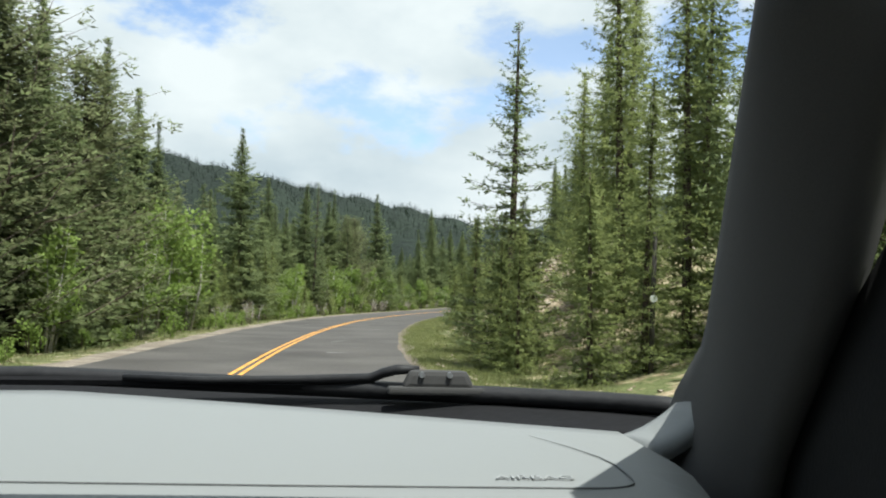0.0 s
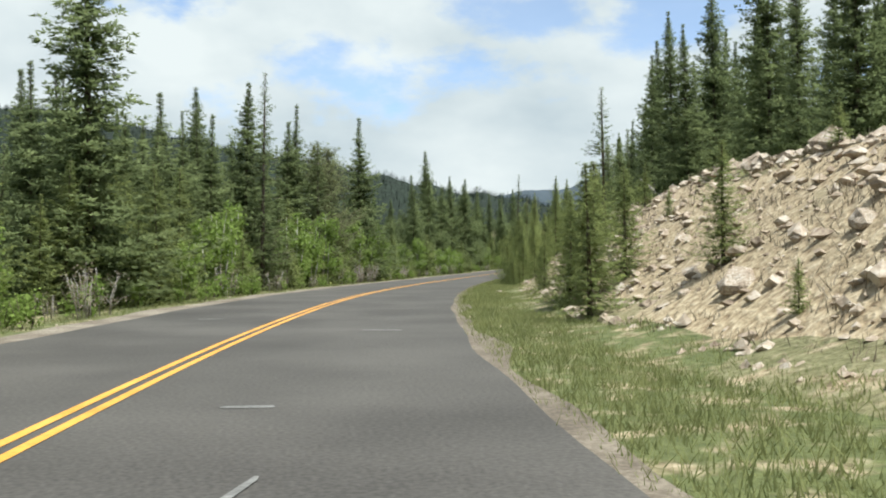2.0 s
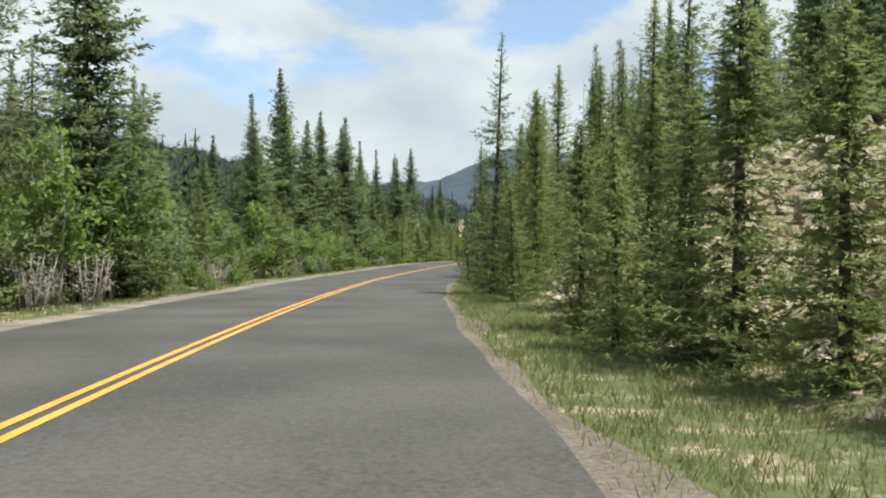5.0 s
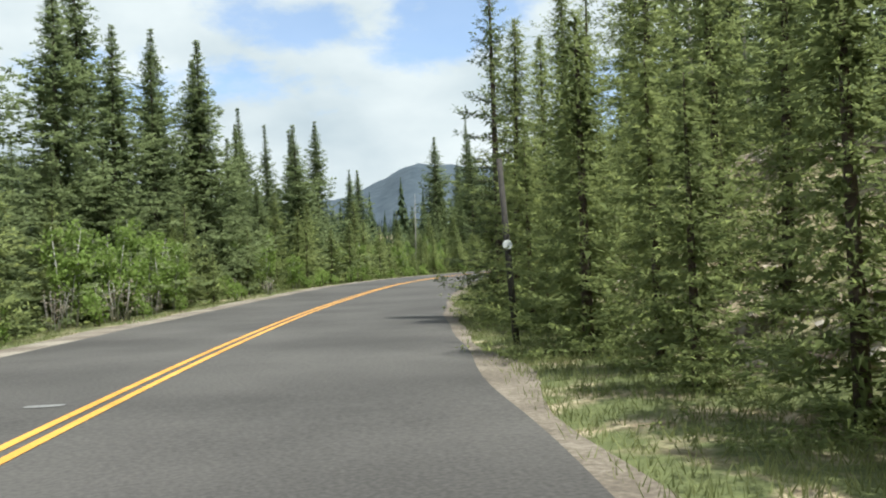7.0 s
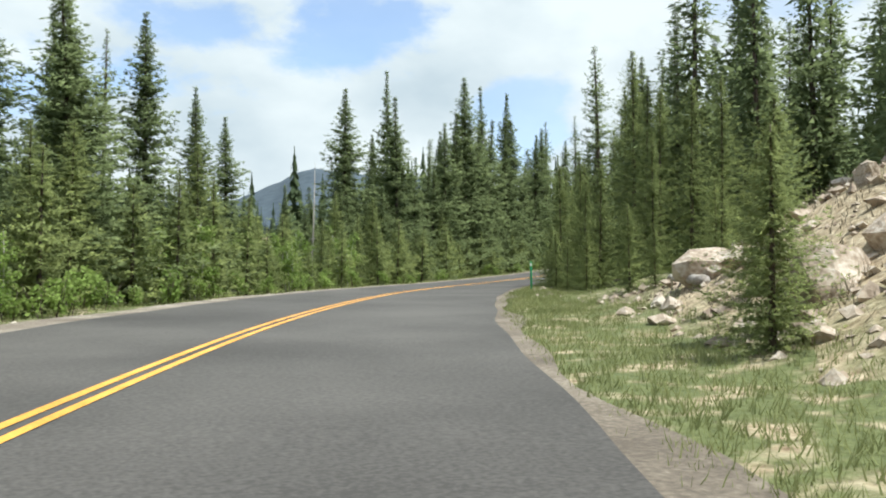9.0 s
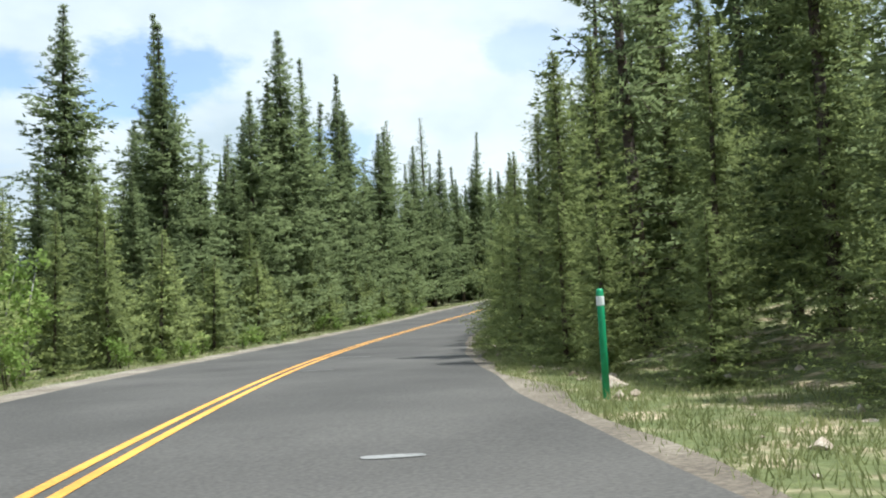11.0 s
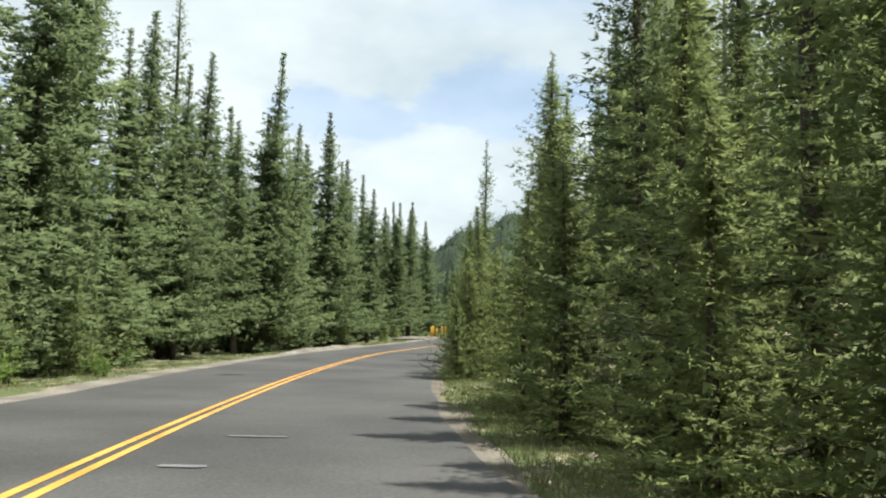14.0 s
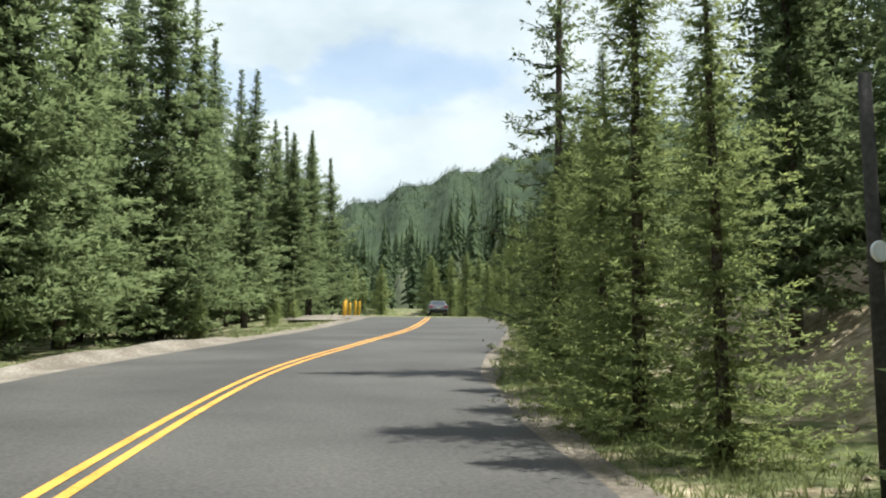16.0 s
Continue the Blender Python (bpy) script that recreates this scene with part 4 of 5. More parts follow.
more = hill("valley_hill", (82, 224), [(48.2, 4.5), (51.2, 7), (54.8, 8.8), (57.2, 9.6), (60.2, 10.6), (62.6, 11.1), (71.2, 13.4), (86.2, 13.9)], 900, 420, 8, LIT_WOOD, "forested hill coloured a sunlit green", 17000, 2.8)
# needles of the same hill, sunlight in their tone too
SUNLIT_NEEDLES = foliage("sunlit_hill_needles", (0.018, 0.032, 0.014), (0.046, 0.070, 0.026), 0.1, 0.8)
cone_woods("hill_forest", more, SUNLIT_NEEDLES, "conifer forest on the hillside, coloured a sunlit green")
more = hill("wooded_slope", (97, 233), [(45.2, 1.4), (51.2, 2.4), (56.2, 3.8), (62.2, 6), (69.2, 8.7), (81.2, 10.7)], 330, 122, 9.0, SLOPE_FLOOR, "wooded slope rising beyond the bend of the road", 900, 11.0)
cone_woods("slope_forest", [(a, c, d, h, 13, 6) for a, c, d, h, _, _ in more if abs(plan(a, c)[1][0]) > 8.5], WOODS, "spruce forest on the slope beyond the bend")


# ---- stones, grass and litter on the ground ----
def stone(rng, size):
    """One angular stone: a lump with knocked-off corners."""
    bm = bmesh.new()
    bmesh.ops.create_icosphere(bm, subdivisions=2, radius=1)
    k = np.array([rng.uniform(0.7, 1.4), rng.uniform(0.6, 1.1), rng.uniform(0.4, 0.8)]) * size
    rough = rng.uniform(0, 6)
    for v in bm.verts:
        f = 1 + 0.22 * math.sin(v.co.x * 3.1 + rough) * math.cos(v.co.y * 2.7 + rough) + 0.15 * math.sin(v.co.z * 4.3 + 2 * rough) + rng.uniform(-0.07, 0.07)
        v.co = Vector((v.co.x * k[0] * f, v.co.y * k[1] * f, v.co.z * k[2] * f))
    return bm


def rubble(name, spots, mat, label):
    """Small stones, joined."""
    rng = np.random.default_rng(11)
    base = np.array([(1, 0, 0), (-1, 0, 0), (0, 1, 0), (0, -1, 0), (0, 0, 1), (0, 0, -1), (0.6, 0.6, 0.5), (-0.6, 0.6, 0.4), (0.5, -0.6, 0.5)])
    faces = [(0, 6, 4), (6, 2, 4), (2, 7, 4), (7, 1, 4), (1, 3, 4), (3, 8, 4), (8, 0, 4), (0, 2, 6), (2, 1, 7), (3, 0, 8), (2, 0, 5), (1, 2, 5), (3, 1, 5), (0, 3, 5)]
    V, F = [], []
    for x, y, z, size in spots:
        k = rng.uniform(0.6, 1.3, (9, 1)) * size * rng.uniform(0.6, 1.2, (1, 3))
        w = rng.uniform(0, 6.28)
        c, s_ = math.cos(w), math.sin(w)
        p = base * k
        p = np.stack([p[:, 0] * c - p[:, 1] * s_, p[:, 0] * s_ + p[:, 1] * c, p[:, 2] * 0.75], 1) + (x, y, z + 0.1 * size)
        F += [tuple(i + len(V) for i in f) for f in faces]
        V += list(p)
    return tagged(part(name, (V, F), mat), label, "stones", kind="stuff")


spots = []
for s0, s1, l0, l1, n, a, c in ((30, 120, 6.6, 13.8, 5200, 0.04, 0.24), (34, 120, 11.5, 13.8, 900, 0.1, 0.34), (120, 182, 6.4, 14, 2000, 0.05, 0.28), (182, 250, 4.6, 8, 260, 0.03, 0.12), (250, 300, 6, 14, 700, 0.05, 0.25), (0, 330, -6.2, -4.3, 420, 0.02, 0.07), (0, 30, 4.6, 8, 120, 0.03, 0.1)):
    for _ in range(n):
        x, y = beside(rnd.uniform(s0, s1), rnd.uniform(l0, l1))
        spots.append((x, y, 0.0, a + (c - a) * rnd.random() ** 3))
zz = ground_z([p[0] for p in spots], [p[1] for p in spots])
rubble("rubble", [(p[0], p[1], float(z), p[3]) for p, z in zip(spots, zz)], ROCK, "scattered broken granite stones on the bank and verge")
rng = np.random.default_rng(21)
ROCKS = [stone(rng, 1.0) for _ in range(5)]
ROCK_MESH = []
for bm in ROCKS:
    me = bpy.data.meshes.new("rock")
    bm.to_mesh(me)
    bm.free()
    me.materials.append(ROCK)
    ROCK_MESH.append(me)


def rock(x, y, size, label="pale broken granite rock on the cut bank", sink=0.25):
    ob = new("rock", ROCK_MESH[rnd.randrange(5)])
    ob.matrix_basis = pose(x, y, gz(x, y) - sink * size * 0.3, rnd.uniform(-12, 12), rnd.uniform(-12, 12), rnd.uniform(0, 360)) @ Matrix.Diagonal((size, size, size, 1))
    return tagged(ob, label, "rock", "rocks on the bank")


for k in range(90):
    s, lat = rnd.uniform(34, 118), rnd.choice((rnd.uniform(7, 14), rnd.uniform(12, 14.5)))
    rock(*beside(s, lat), 0.14 + 0.4 * rnd.random() ** 2)
for k in range(45):
    rock(*beside(rnd.uniform(122, 176), rnd.uniform(7.6, 14)), 0.2 + 0.6 * rnd.random() ** 2)
for k in range(40):
    rock(*beside(rnd.uniform(250, 285), rnd.uniform(7.6, 12.5)), 0.15 + 0.4 * rnd.random() ** 1.5)
for x, y, size in ((9.3, 75.6, 0.2), (4.5, 33.4, 0.16), (96.3, 228.7, 0.18), (51.7, 184.0, 0.2), (52.8, 185.0, 0.16), (24.2, 129.0, 0.2)):
    rock(x, y, size, "pale stone lying in the grass of the verge")


def grass(name, strips, label, mat):
    """Tufts of thin blades."""
    rng = np.random.default_rng(31)
    out = []
    for s0, s1, l0, l1, n, h in strips:
        s, lat = rng.uniform(s0, s1, n), rng.uniform(l0, l1, n)
        xy = np.array([beside(a, b) for a, b in zip(s, lat)])
        z = ground_z(xy[:, 0], xy[:, 1])
        for k in range(5):
            p = np.column_stack([xy + rng.normal(0, 0.07, (n, 2)), z - 0.02])
            t = np.column_stack([rng.normal(0, 0.4, (n, 2)), np.ones(n)]) * (h * rng.uniform(0.5, 1.3, n))[:, None]
            w = rng.normal(0, 1, (n, 2))
            w = np.column_stack([w / np.linalg.norm(w, axis=1)[:, None], np.zeros(n)]) * (0.004 + 0.035 * h)
            out.append(np.stack([p - w, p + w, p + t], 1))
    return tagged(triangles(name, np.concatenate(out), mat), label, "grass", kind="stuff")


grass("verge_grass", [(0, 120, 4.1, 7.0, 20000, 0.14), (120, 200, 4.15, 7.2, 10000, 0.13), (200, 335, 4.15, 6.5, 12000, 0.14)], "green and straw-coloured grass on the verge", GRASS)
grass("far_side_grass", [(0, 330, -7.5, -4.8, 8000, 0.14)], "short dry grass along the shoulder", GRASS)
grass("bank_weeds", [(34, 180, 6.9, 13.5, 5200, 0.2)], "dry weeds and thin grass on the stony bank", DRY)


# ---- dead wood ----
def dead_log(x, y, length, turn, tilt, r=0.12, label="bleached dead tree trunk lying on the bank"):
    root = tagged(new("dead_log"), label, "log")
    rg = random.Random(int(x * 10 + y))
    n = 6
    axis = [(length * k / n, rg.uniform(-0.04, 0.04) * length, rg.uniform(-0.02, 0.02) * length) for k in range(n + 1)]
    part("trunk", tube(axis, [r * (1 - 0.75 * k / n) for k in range(n + 1)], 8), DEAD_WOOD, root, smooth=True)
    for k in range(6):
        a = rg.uniform(0.3, 0.95)
        w = rg.uniform(0, 6.28)
        l = rg.uniform(0.25, 0.7)
        p = Vector((length * a, 0, 0))
        q = p + Vector((l * 0.5, l * math.cos(w), l * math.sin(w)))
        part("branch", tube([p, (p + q) / 2 + Vector((0.05, 0, 0.03)), q], [r * 0.3, r * 0.2, 0.006], 5), DEAD_WOOD, root)
    root.matrix_basis = pose(x, y, gz(x, y) + r * 0.8, 0, -tilt, turn)


dead_log(19.4, 78.6, 3.4, 60, 48, 0.16)
dead_log(19.8, 79.4, 2.8, 25, 58, 0.12)
dead_log(18.8, 79.2, 2.4, 120, 40, 0.11)
dead_log(17.6, 77.0, 2.8, 82, 2)
dead_log(22.8, 107.5, 3.0, 76, 1)
dead_log(24.0, 111.0, 2.4, 72, 3, 0.09)
dead_log(21.6, 104.0, 2.6, 77, 2, 0.09)
dead_log(39.3, 160.2, 2.8, 62, 2)


def snag(x, y, h, label="bare grey standing dead spruce pole"):
    root = tagged(new("dead_tree"), label, "tree")
    rg = random.Random(int(x + y))
    part("trunk", tube([(0, 0, -0.2), (0.05, 0.02, h * 0.5), (0.02, 0.06, h)], [0.085, 0.055, 0.012], 7), DEAD_WOOD, root, smooth=True)
    for k in range(16):
        z = h * rg.uniform(0.25, 0.95)
        w, l = rg.uniform(0, 6.28), rg.uniform(0.2, 0.9) * (1.1 - z / h)
        part("branch", tube([(0.03, 0.02, z), (math.cos(w) * l, math.sin(w) * l, z + rg.uniform(-0.1, 0.15))], [0.014, 0.004], 4), DEAD_WOOD, root)
    root.matrix_basis = pose(x, y, gz(x, y), rg.uniform(-2, 2), rg.uniform(-2, 2), 0)


snag(48.5, 206.9, 8.5)
snag(*beside(250.5, 9.0), 11.0)
snag(36.0, 140.0, 11.0)
snag(33.0, 139.0, 9.5)

# ---- road furniture ----
GREEN_PAINT = plain("green_post_paint", (0.03, 0.28, 0.12), 0.45, 0.15, 14)
REFLECT = plain("white_reflective_sheet", (0.80, 0.82, 0.80), 0.35, 0.05, 30)
YELLOW_POST = plain("yellow_post_paint", (0.72, 0.40, 0.04), 0.5, 0.15, 9)
POLE_BROWN = mottled("weathered_pole", (0.035, 0.032, 0.028), (0.055, 0.05, 0.043), (0.085, 0.075, 0.065), 2.0, 22.0, 0.85, 0.4, 0.01)


def delineator(x, y, h):
    root = tagged(new("delineator_post"), "green flexible roadside marker post with white reflector band", "marker post")
    V, F = tube([(0, 0, -0.2), (0, 0, h * 0.5), (0, 0, h - 0.03), (0, 0, h)], [0.045, 0.045, 0.045, 0.03], 12)
    part("post", (V, F), GREEN_PAINT, root, smooth=True)
    V, F = tube([(0, 0, h - 0.20), (0, 0, h - 0.19), (0, 0, h - 0.10), (0, 0, h - 0.09)], [0.046, 0.0485, 0.0485, 0.046], 12)
    part("reflector_band", (V, F), REFLECT, root, "white reflective band")
    root.matrix_basis = pose(x, y, gz(x, y), 0, -2.5, 30)


delineator(50.3, 182.9, 1.28)


def snow_pole(x, y, h, zr, turn, lean):
    root = tagged(new("snow_pole"), "tall dark snow marker pole with a round white reflector", "marker pole")
    V, F = tube([(0, 0, -0.3), (0, 0, h * 0.5), (0, 0, h)], [0.055, 0.05, 0.045], 10)
    part("pole", (V, F), POLE_BROWN, root, smooth=True)
    bm = bmesh.new()
    bmesh.ops.create_cone(bm, cap_ends=True, segments=20, radius1=0.075, radius2=0.068, depth=0.02, matrix=pose(0, -0.065, zr, 90))
    part("reflector", bm, REFLECT, root, "round white reflector")
    root.matrix_basis = pose(x, y, gz(x, y), 0, lean, turn)


snow_pole(*beside(133.0, 4.8), 2.9, 1.55, -20, -3)
snow_pole(6.25, 18.2, 2.9, 1.5, -10, 1)
snow_pole(*beside(272.4, 5.6), 3.0, 1.75, -50, -1)


def gate_post(x, y, h, lean):
    root = tagged(new("bollard"), "yellow painted steel post beside the road", "bollard", "yellow posts by the pull-out")
    V, F = tube([(0, 0, -0.2), (0, 0, h - 0.06), (0, 0, h - 0.02), (0, 0, h)], [0.11, 0.11, 0.09, 0.03], 14)
    part("pipe", (V, F), YELLOW_POST, root, smooth=True)
    V, F = tube([(0, 0, -0.05), (0, 0, 0.02), (0, 0, 0.05)], [0.2, 0.19, 0.12], 14)
    part("collar", (V, F), SHOULDER, root, "concrete collar at the foot")
    root.matrix_basis = pose(x, y, gz(x, y), lean, 0, 0)


for a, lat, h, l in ((334.5, -6.0, 1.15, 1), (337.2, -6.05, 1.3, -2), (340.5, -6.0, 1.15, 1), (347.0, -6.0, 1.35, 0), (350.6, -5.9, 1.35, 1)):
    gate_post(*beside(a, lat), h, l)
ribbon("gravel_pullout", [-8.2, -6.5, -4.4], 0.01, SHOULDER, "pale gravel pull-out beside the road", "shoulder", s=np.arange(318, 340, 1.0), wob=0.4)


def berm(s0, s1, lat, width, height):
    """A low heap of pale sand along the road's edge."""
    rows = []
    for a in np.linspace(s0, s1, 40):
        u = (a - s0) / (s1 - s0)
        swell = math.sin(u * math.pi) ** 0.6 * (0.9 + 0.1 * math.sin(a * 1.3))
        row = []
        for k in range(9):
            v = k / 8
            p = beside(a, lat - width * swell * (v - 0.5))
            row.append((p[0], p[1], float(road_z(a)) - 0.10 + height * swell * math.sin(v * math.pi)))
        rows.append(row)
    tagged(grid_mesh("sand_berm", np.array(rows), SHOULDER), "low heap of pale sand along the road edge", "sand", kind="structure")


berm(281, 298, -4.75, 1.3, 0.30)


def scuff(s, lat, length, width, turn):
    """A pale repair or scrape on the asphalt."""
    rg = random.Random(int(s * 7 + lat * 13))
    n = 12
    V = []
    for k in range(n):
        w = 2 * math.pi * k / n
        f = rg.uniform(0.55, 1.15)
        x, y = (h / 2 * math.copysign(abs(q) ** 0.45, q) * (0.8 + 0.2 * f) for h, q in ((length, math.cos(w)), (width, math.sin(w))))
        c, d = math.cos(radians(turn)), math.sin(radians(turn))
        p = beside(s + x * c - y * d, lat + x * d + y * c)
        V.append((p[0], p[1], road_z(s) + 0.006))
    tagged(part("road_scuff", (V, [tuple(range(n))]), WHITE_MARK), "pale scraped patch on the asphalt", "road marking", kind="structure")


for row in ((17, 1.0, 0.2, 0.55, 5), (30, 1.9, 0.18, 0.7, 0), (38, 1.6, 2.4, 0.07, 12), (42, 1.4, 0.15, 0.5, 0), (36, -2.6, 0.2, 0.6, 0), (52, 2.4, 0.2, 0.8, 0), (56, -1.8, 0.2, 0.6, 0),
            (126, -1.6, 0.22, 0.9, 0), (127, -2.4, 0.2, 0.5, 0), (128, -0.6, 0.2, 0.4, 0), (186, -2.7, 0.3, 0.6, 0), (188, 1.1, 0.25, 0.4, 0), (191, 2.2, 0.2, 0.5, 0), (204, 0.6, 0.25, 0.8, 0), (210, 0.9, 0.3, 1.0, 0),
            (243, 0.9, 0.3, 0.5, 8), (246, 1.3, 0.3, 0.8, 0), (262, -2.0, 0.25, 0.8, 0), (275, -2.2, 0.2, 0.9, 0)):
    scuff(*row)


# ---- cars ----
def soft_box(size, at=(0, 0, 0), bevel=0.02, segments=2, taper=(1, 1)):
    """A box with rounded edges; taper narrows its top."""
    bm = bmesh.new()
    bmesh.ops.create_cube(bm, size=1)
    for v in bm.verts:
        k = taper if v.co.z > 0 else (1, 1)
        v.co = Vector((v.co.x * size[0] * k[0] + at[0], v.co.y * size[1] * k[1] + at[1], v.co.z * size[2] + at[2]))
    bmesh.ops.bevel(bm, geom=bm.edges[:], offset=bevel, segments=segments, affect="EDGES", profile=0.6)
    return bm


def extruded(side, half, bevel=0.05, inset=0.0, x0=0.0):
    """A body from its side view, a loop of (y, z), as wide as 2 * half."""
    bm = bmesh.new()
    a = [bm.verts.new((x0 - half, y, z)) for y, z in side]
    c = [bm.verts.new((x0 + half, y, z)) for y, z in side]
    n = len(side)
    bm.faces.new(a[::-1])
    bm.faces.new(c)
    for k in range(n):
        bm.faces.new((a[k], a[(k + 1) % n], c[(k + 1) % n], c[k]))
    if inset:
        top = max(z for _, z in side)
        low = min(z for _, z in side)
        for v in bm.verts:
            v.co.x = x0 + (v.co.x - x0) * (1 - inset * (v.co.z - low) / (top - low))
    bmesh.ops.recalc_face_normals(bm, faces=bm.faces[:])
    bmesh.ops.bevel(bm, geom=bm.edges[:], offset=bevel, segments=2, affect="EDGES", profile=0.6)
    return bm


def wheel(root, x, y, z, r, out):
    V, F = tube([(-0.1, 0, 0), (-0.09, 0, 0), (0.09, 0, 0), (0.1, 0, 0)], [r * 0.92, r, r, r * 0.92], 28)
    tyre = part("wheel", (V, F), TYRE, root, "black rubber tyre", smooth=False)
    tyre.matrix_basis = pose(x, y, z)
    V, F = tube([(out * 0.085, 0, 0), (out * 0.108, 0, 0), (out * 0.102, 0, 0)], [r * 0.66, r * 0.62, r * 0.2], 20)
    part("rim", (V, F), ALLOY, tyre, "grey alloy rim")


TYRE = plain("tyre_rubber", (0.018, 0.018, 0.018), 0.8, 0.2, 30, 0.2)
ALLOY = plain("alloy", (0.45, 0.46, 0.47), 0.35, 0.08, 20, 0.0, 0.9)
SILVER = plain("silver_car_paint", (0.42, 0.43, 0.43), 0.3, 0.03, 8, 0.0, 0.5)
NAVY = plain("grey_car_paint", (0.20, 0.20, 0.21), 0.25, 0.05, 8, 0.0, 0.4)
BLACK = plain("black_trim", (0.016, 0.016, 0.017), 0.6, 0.2, 60, 0.1)
RUBBER = plain("black_rubber_seal", (0.006, 0.006, 0.007), 0.95, 0.2, 60, 0.1)
TINT = plain("dark_car_glass", (0.05, 0.06, 0.065), 0.06, 0.02, 3)
LAMP_RED = plain("tail_lamp_red", (0.30, 0.012, 0.012), 0.2, 0.1, 30)
PLATE = plain("number_plate", (0.55, 0.56, 0.54), 0.4, 0.05, 30)
DASH = plain("dashboard_plastic", (0.215, 0.225, 0.222), 0.62, 0.05, 900, 0.18)
SEAM = plain("panel_joint", (0.14, 0.145, 0.145), 0.8, 0.1, 200)
PILLAR = plain("pillar_trim", (0.055, 0.054, 0.052), 0.85, 0.08, 700, 0.12)
DOOR_TRIM = plain("dark_door_trim", (0.008, 0.008, 0.008), 0.8, 0.15, 300, 0.12)
LINER = plain("headliner_cloth", (0.22, 0.22, 0.215), 0.95, 0.08, 400, 0.15)


def car_ahead(x, y, heading, lane_slope):
    """A dark saloon seen from behind."""
    root = tagged(new("car"), "grey saloon car in the lane ahead", "car")
    low = [(-2.25, 0.32), (-2.32, 0.62), (-2.22, 0.98), (-1.5, 1.02), (0.9, 0.98), (2.05, 0.80), (2.28, 0.55), (2.2, 0.28), (1.75, 0.22), (-1.7, 0.22)]
    part("body", extruded(low, 0.90, 0.07), NAVY, root)
    top = [(-1.75, 1.0), (-1.15, 1.42), (0.05, 1.46), (0.55, 1.34), (1.15, 0.98)]
    part("cabin", extruded(top, 0.76, 0.06, 0.16), NAVY, root)
    for name, side in (("rear_window", [(-1.68, 1.06), (-1.22, 1.385)]), ("windscreen", [(1.07, 1.04), (0.52, 1.325)])):
        (y0, z0), (y1, z1) = side
        off = -0.035 if name == "rear_window" else 0.035
        V = [(-0.64, y0 + off, z0 + 0.02), (0.64, y0 + off, z0 + 0.02), (0.55, y1 + off, z1 + 0.02), (-0.55, y1 + off, z1 + 0.02)]
        V += [(a, b - off * 0.4, c - 0.012) for a, b, c in V]
        part(name, (V, [(0, 1, 2, 3), (7, 6, 5, 4), (0, 4, 5, 1), (1, 5, 6, 2), (2, 6, 7, 3), (3, 7, 4, 0)]), TINT, root, "dark tinted glass")
    part("rear_bumper", soft_box((1.72, 0.16, 0.26), (0, -2.30, 0.45), 0.04), BLACK, root, "dark rear bumper")
    for sx in (-1, 1):
        part("tail_light", soft_box((0.36, 0.10, 0.16), (sx * 0.68, -2.27, 0.84), 0.025), LAMP_RED, root, "red tail light")
        part("door_mirror", soft_box((0.18, 0.10, 0.12), (sx * 0.98, 0.75, 1.04), 0.03), NAVY, root)
        wheel(root, sx * 0.80, -1.42, 0.33, 0.33, sx)
        wheel(root, sx * 0.80, 1.40, 0.33, 0.33, sx)
    plate = part("number_plate", soft_box((0.31, 0.02, 0.15), (0, -2.335, 0.72), 0.006), PLATE, root, "pale number plate")
    part("plate_bar", soft_box((0.22, 0.006, 0.05), (0, -2.349, 0.72), 0.002), BLACK, plate)
    root.matrix_basis = pose(x, y, gz(x, y) + 0.085, lane_slope, 0, -heading)


car_ahead(*beside(359.0, 1.75), 56.0, 2.0)


def loft(rows):
    """Rows of points, joined into a sheet: vertices and faces."""
    n = len(rows[0])
    V = [p for r in rows for p in r]
    F = [(i * n + j, i * n + j + 1, (i + 1) * n + j + 1, (i + 1) * n + j) for i in range(len(rows) - 1) for j in range(n - 1)]
    return V, F


def solid(name, sheet, mat, parent, label, away, smooth=True):
    """A sheet given thickness: its back lies off by the vector away."""
    V, F = [Vector(v) for v in sheet[0]], list(sheet[1])
    n = len(V)
    seen = {}
    for f in F:
        for k in range(len(f)):
            e = (f[k], f[(k + 1) % len(f)])
            seen[tuple(sorted(e))] = seen.get(tuple(sorted(e)), []) + [e]
    back = [tuple(i + n for i in f[::-1]) for f in F]
    rim = [(e[0][1], e[0][0], e[0][0] + n, e[0][1] + n) for e in seen.values() if len(e) == 1]
    bm = bmesh.new()
    vs = [bm.verts.new(v) for v in V] + [bm.verts.new(v + Vector(away)) for v in V]
    for f in F + back + rim:
        bm.faces.new([vs[i] for i in f])
    bmesh.ops.recalc_face_normals(bm, faces=bm.faces[:])
    ob = part(name, bm, mat, parent, label, smooth)
    return ob


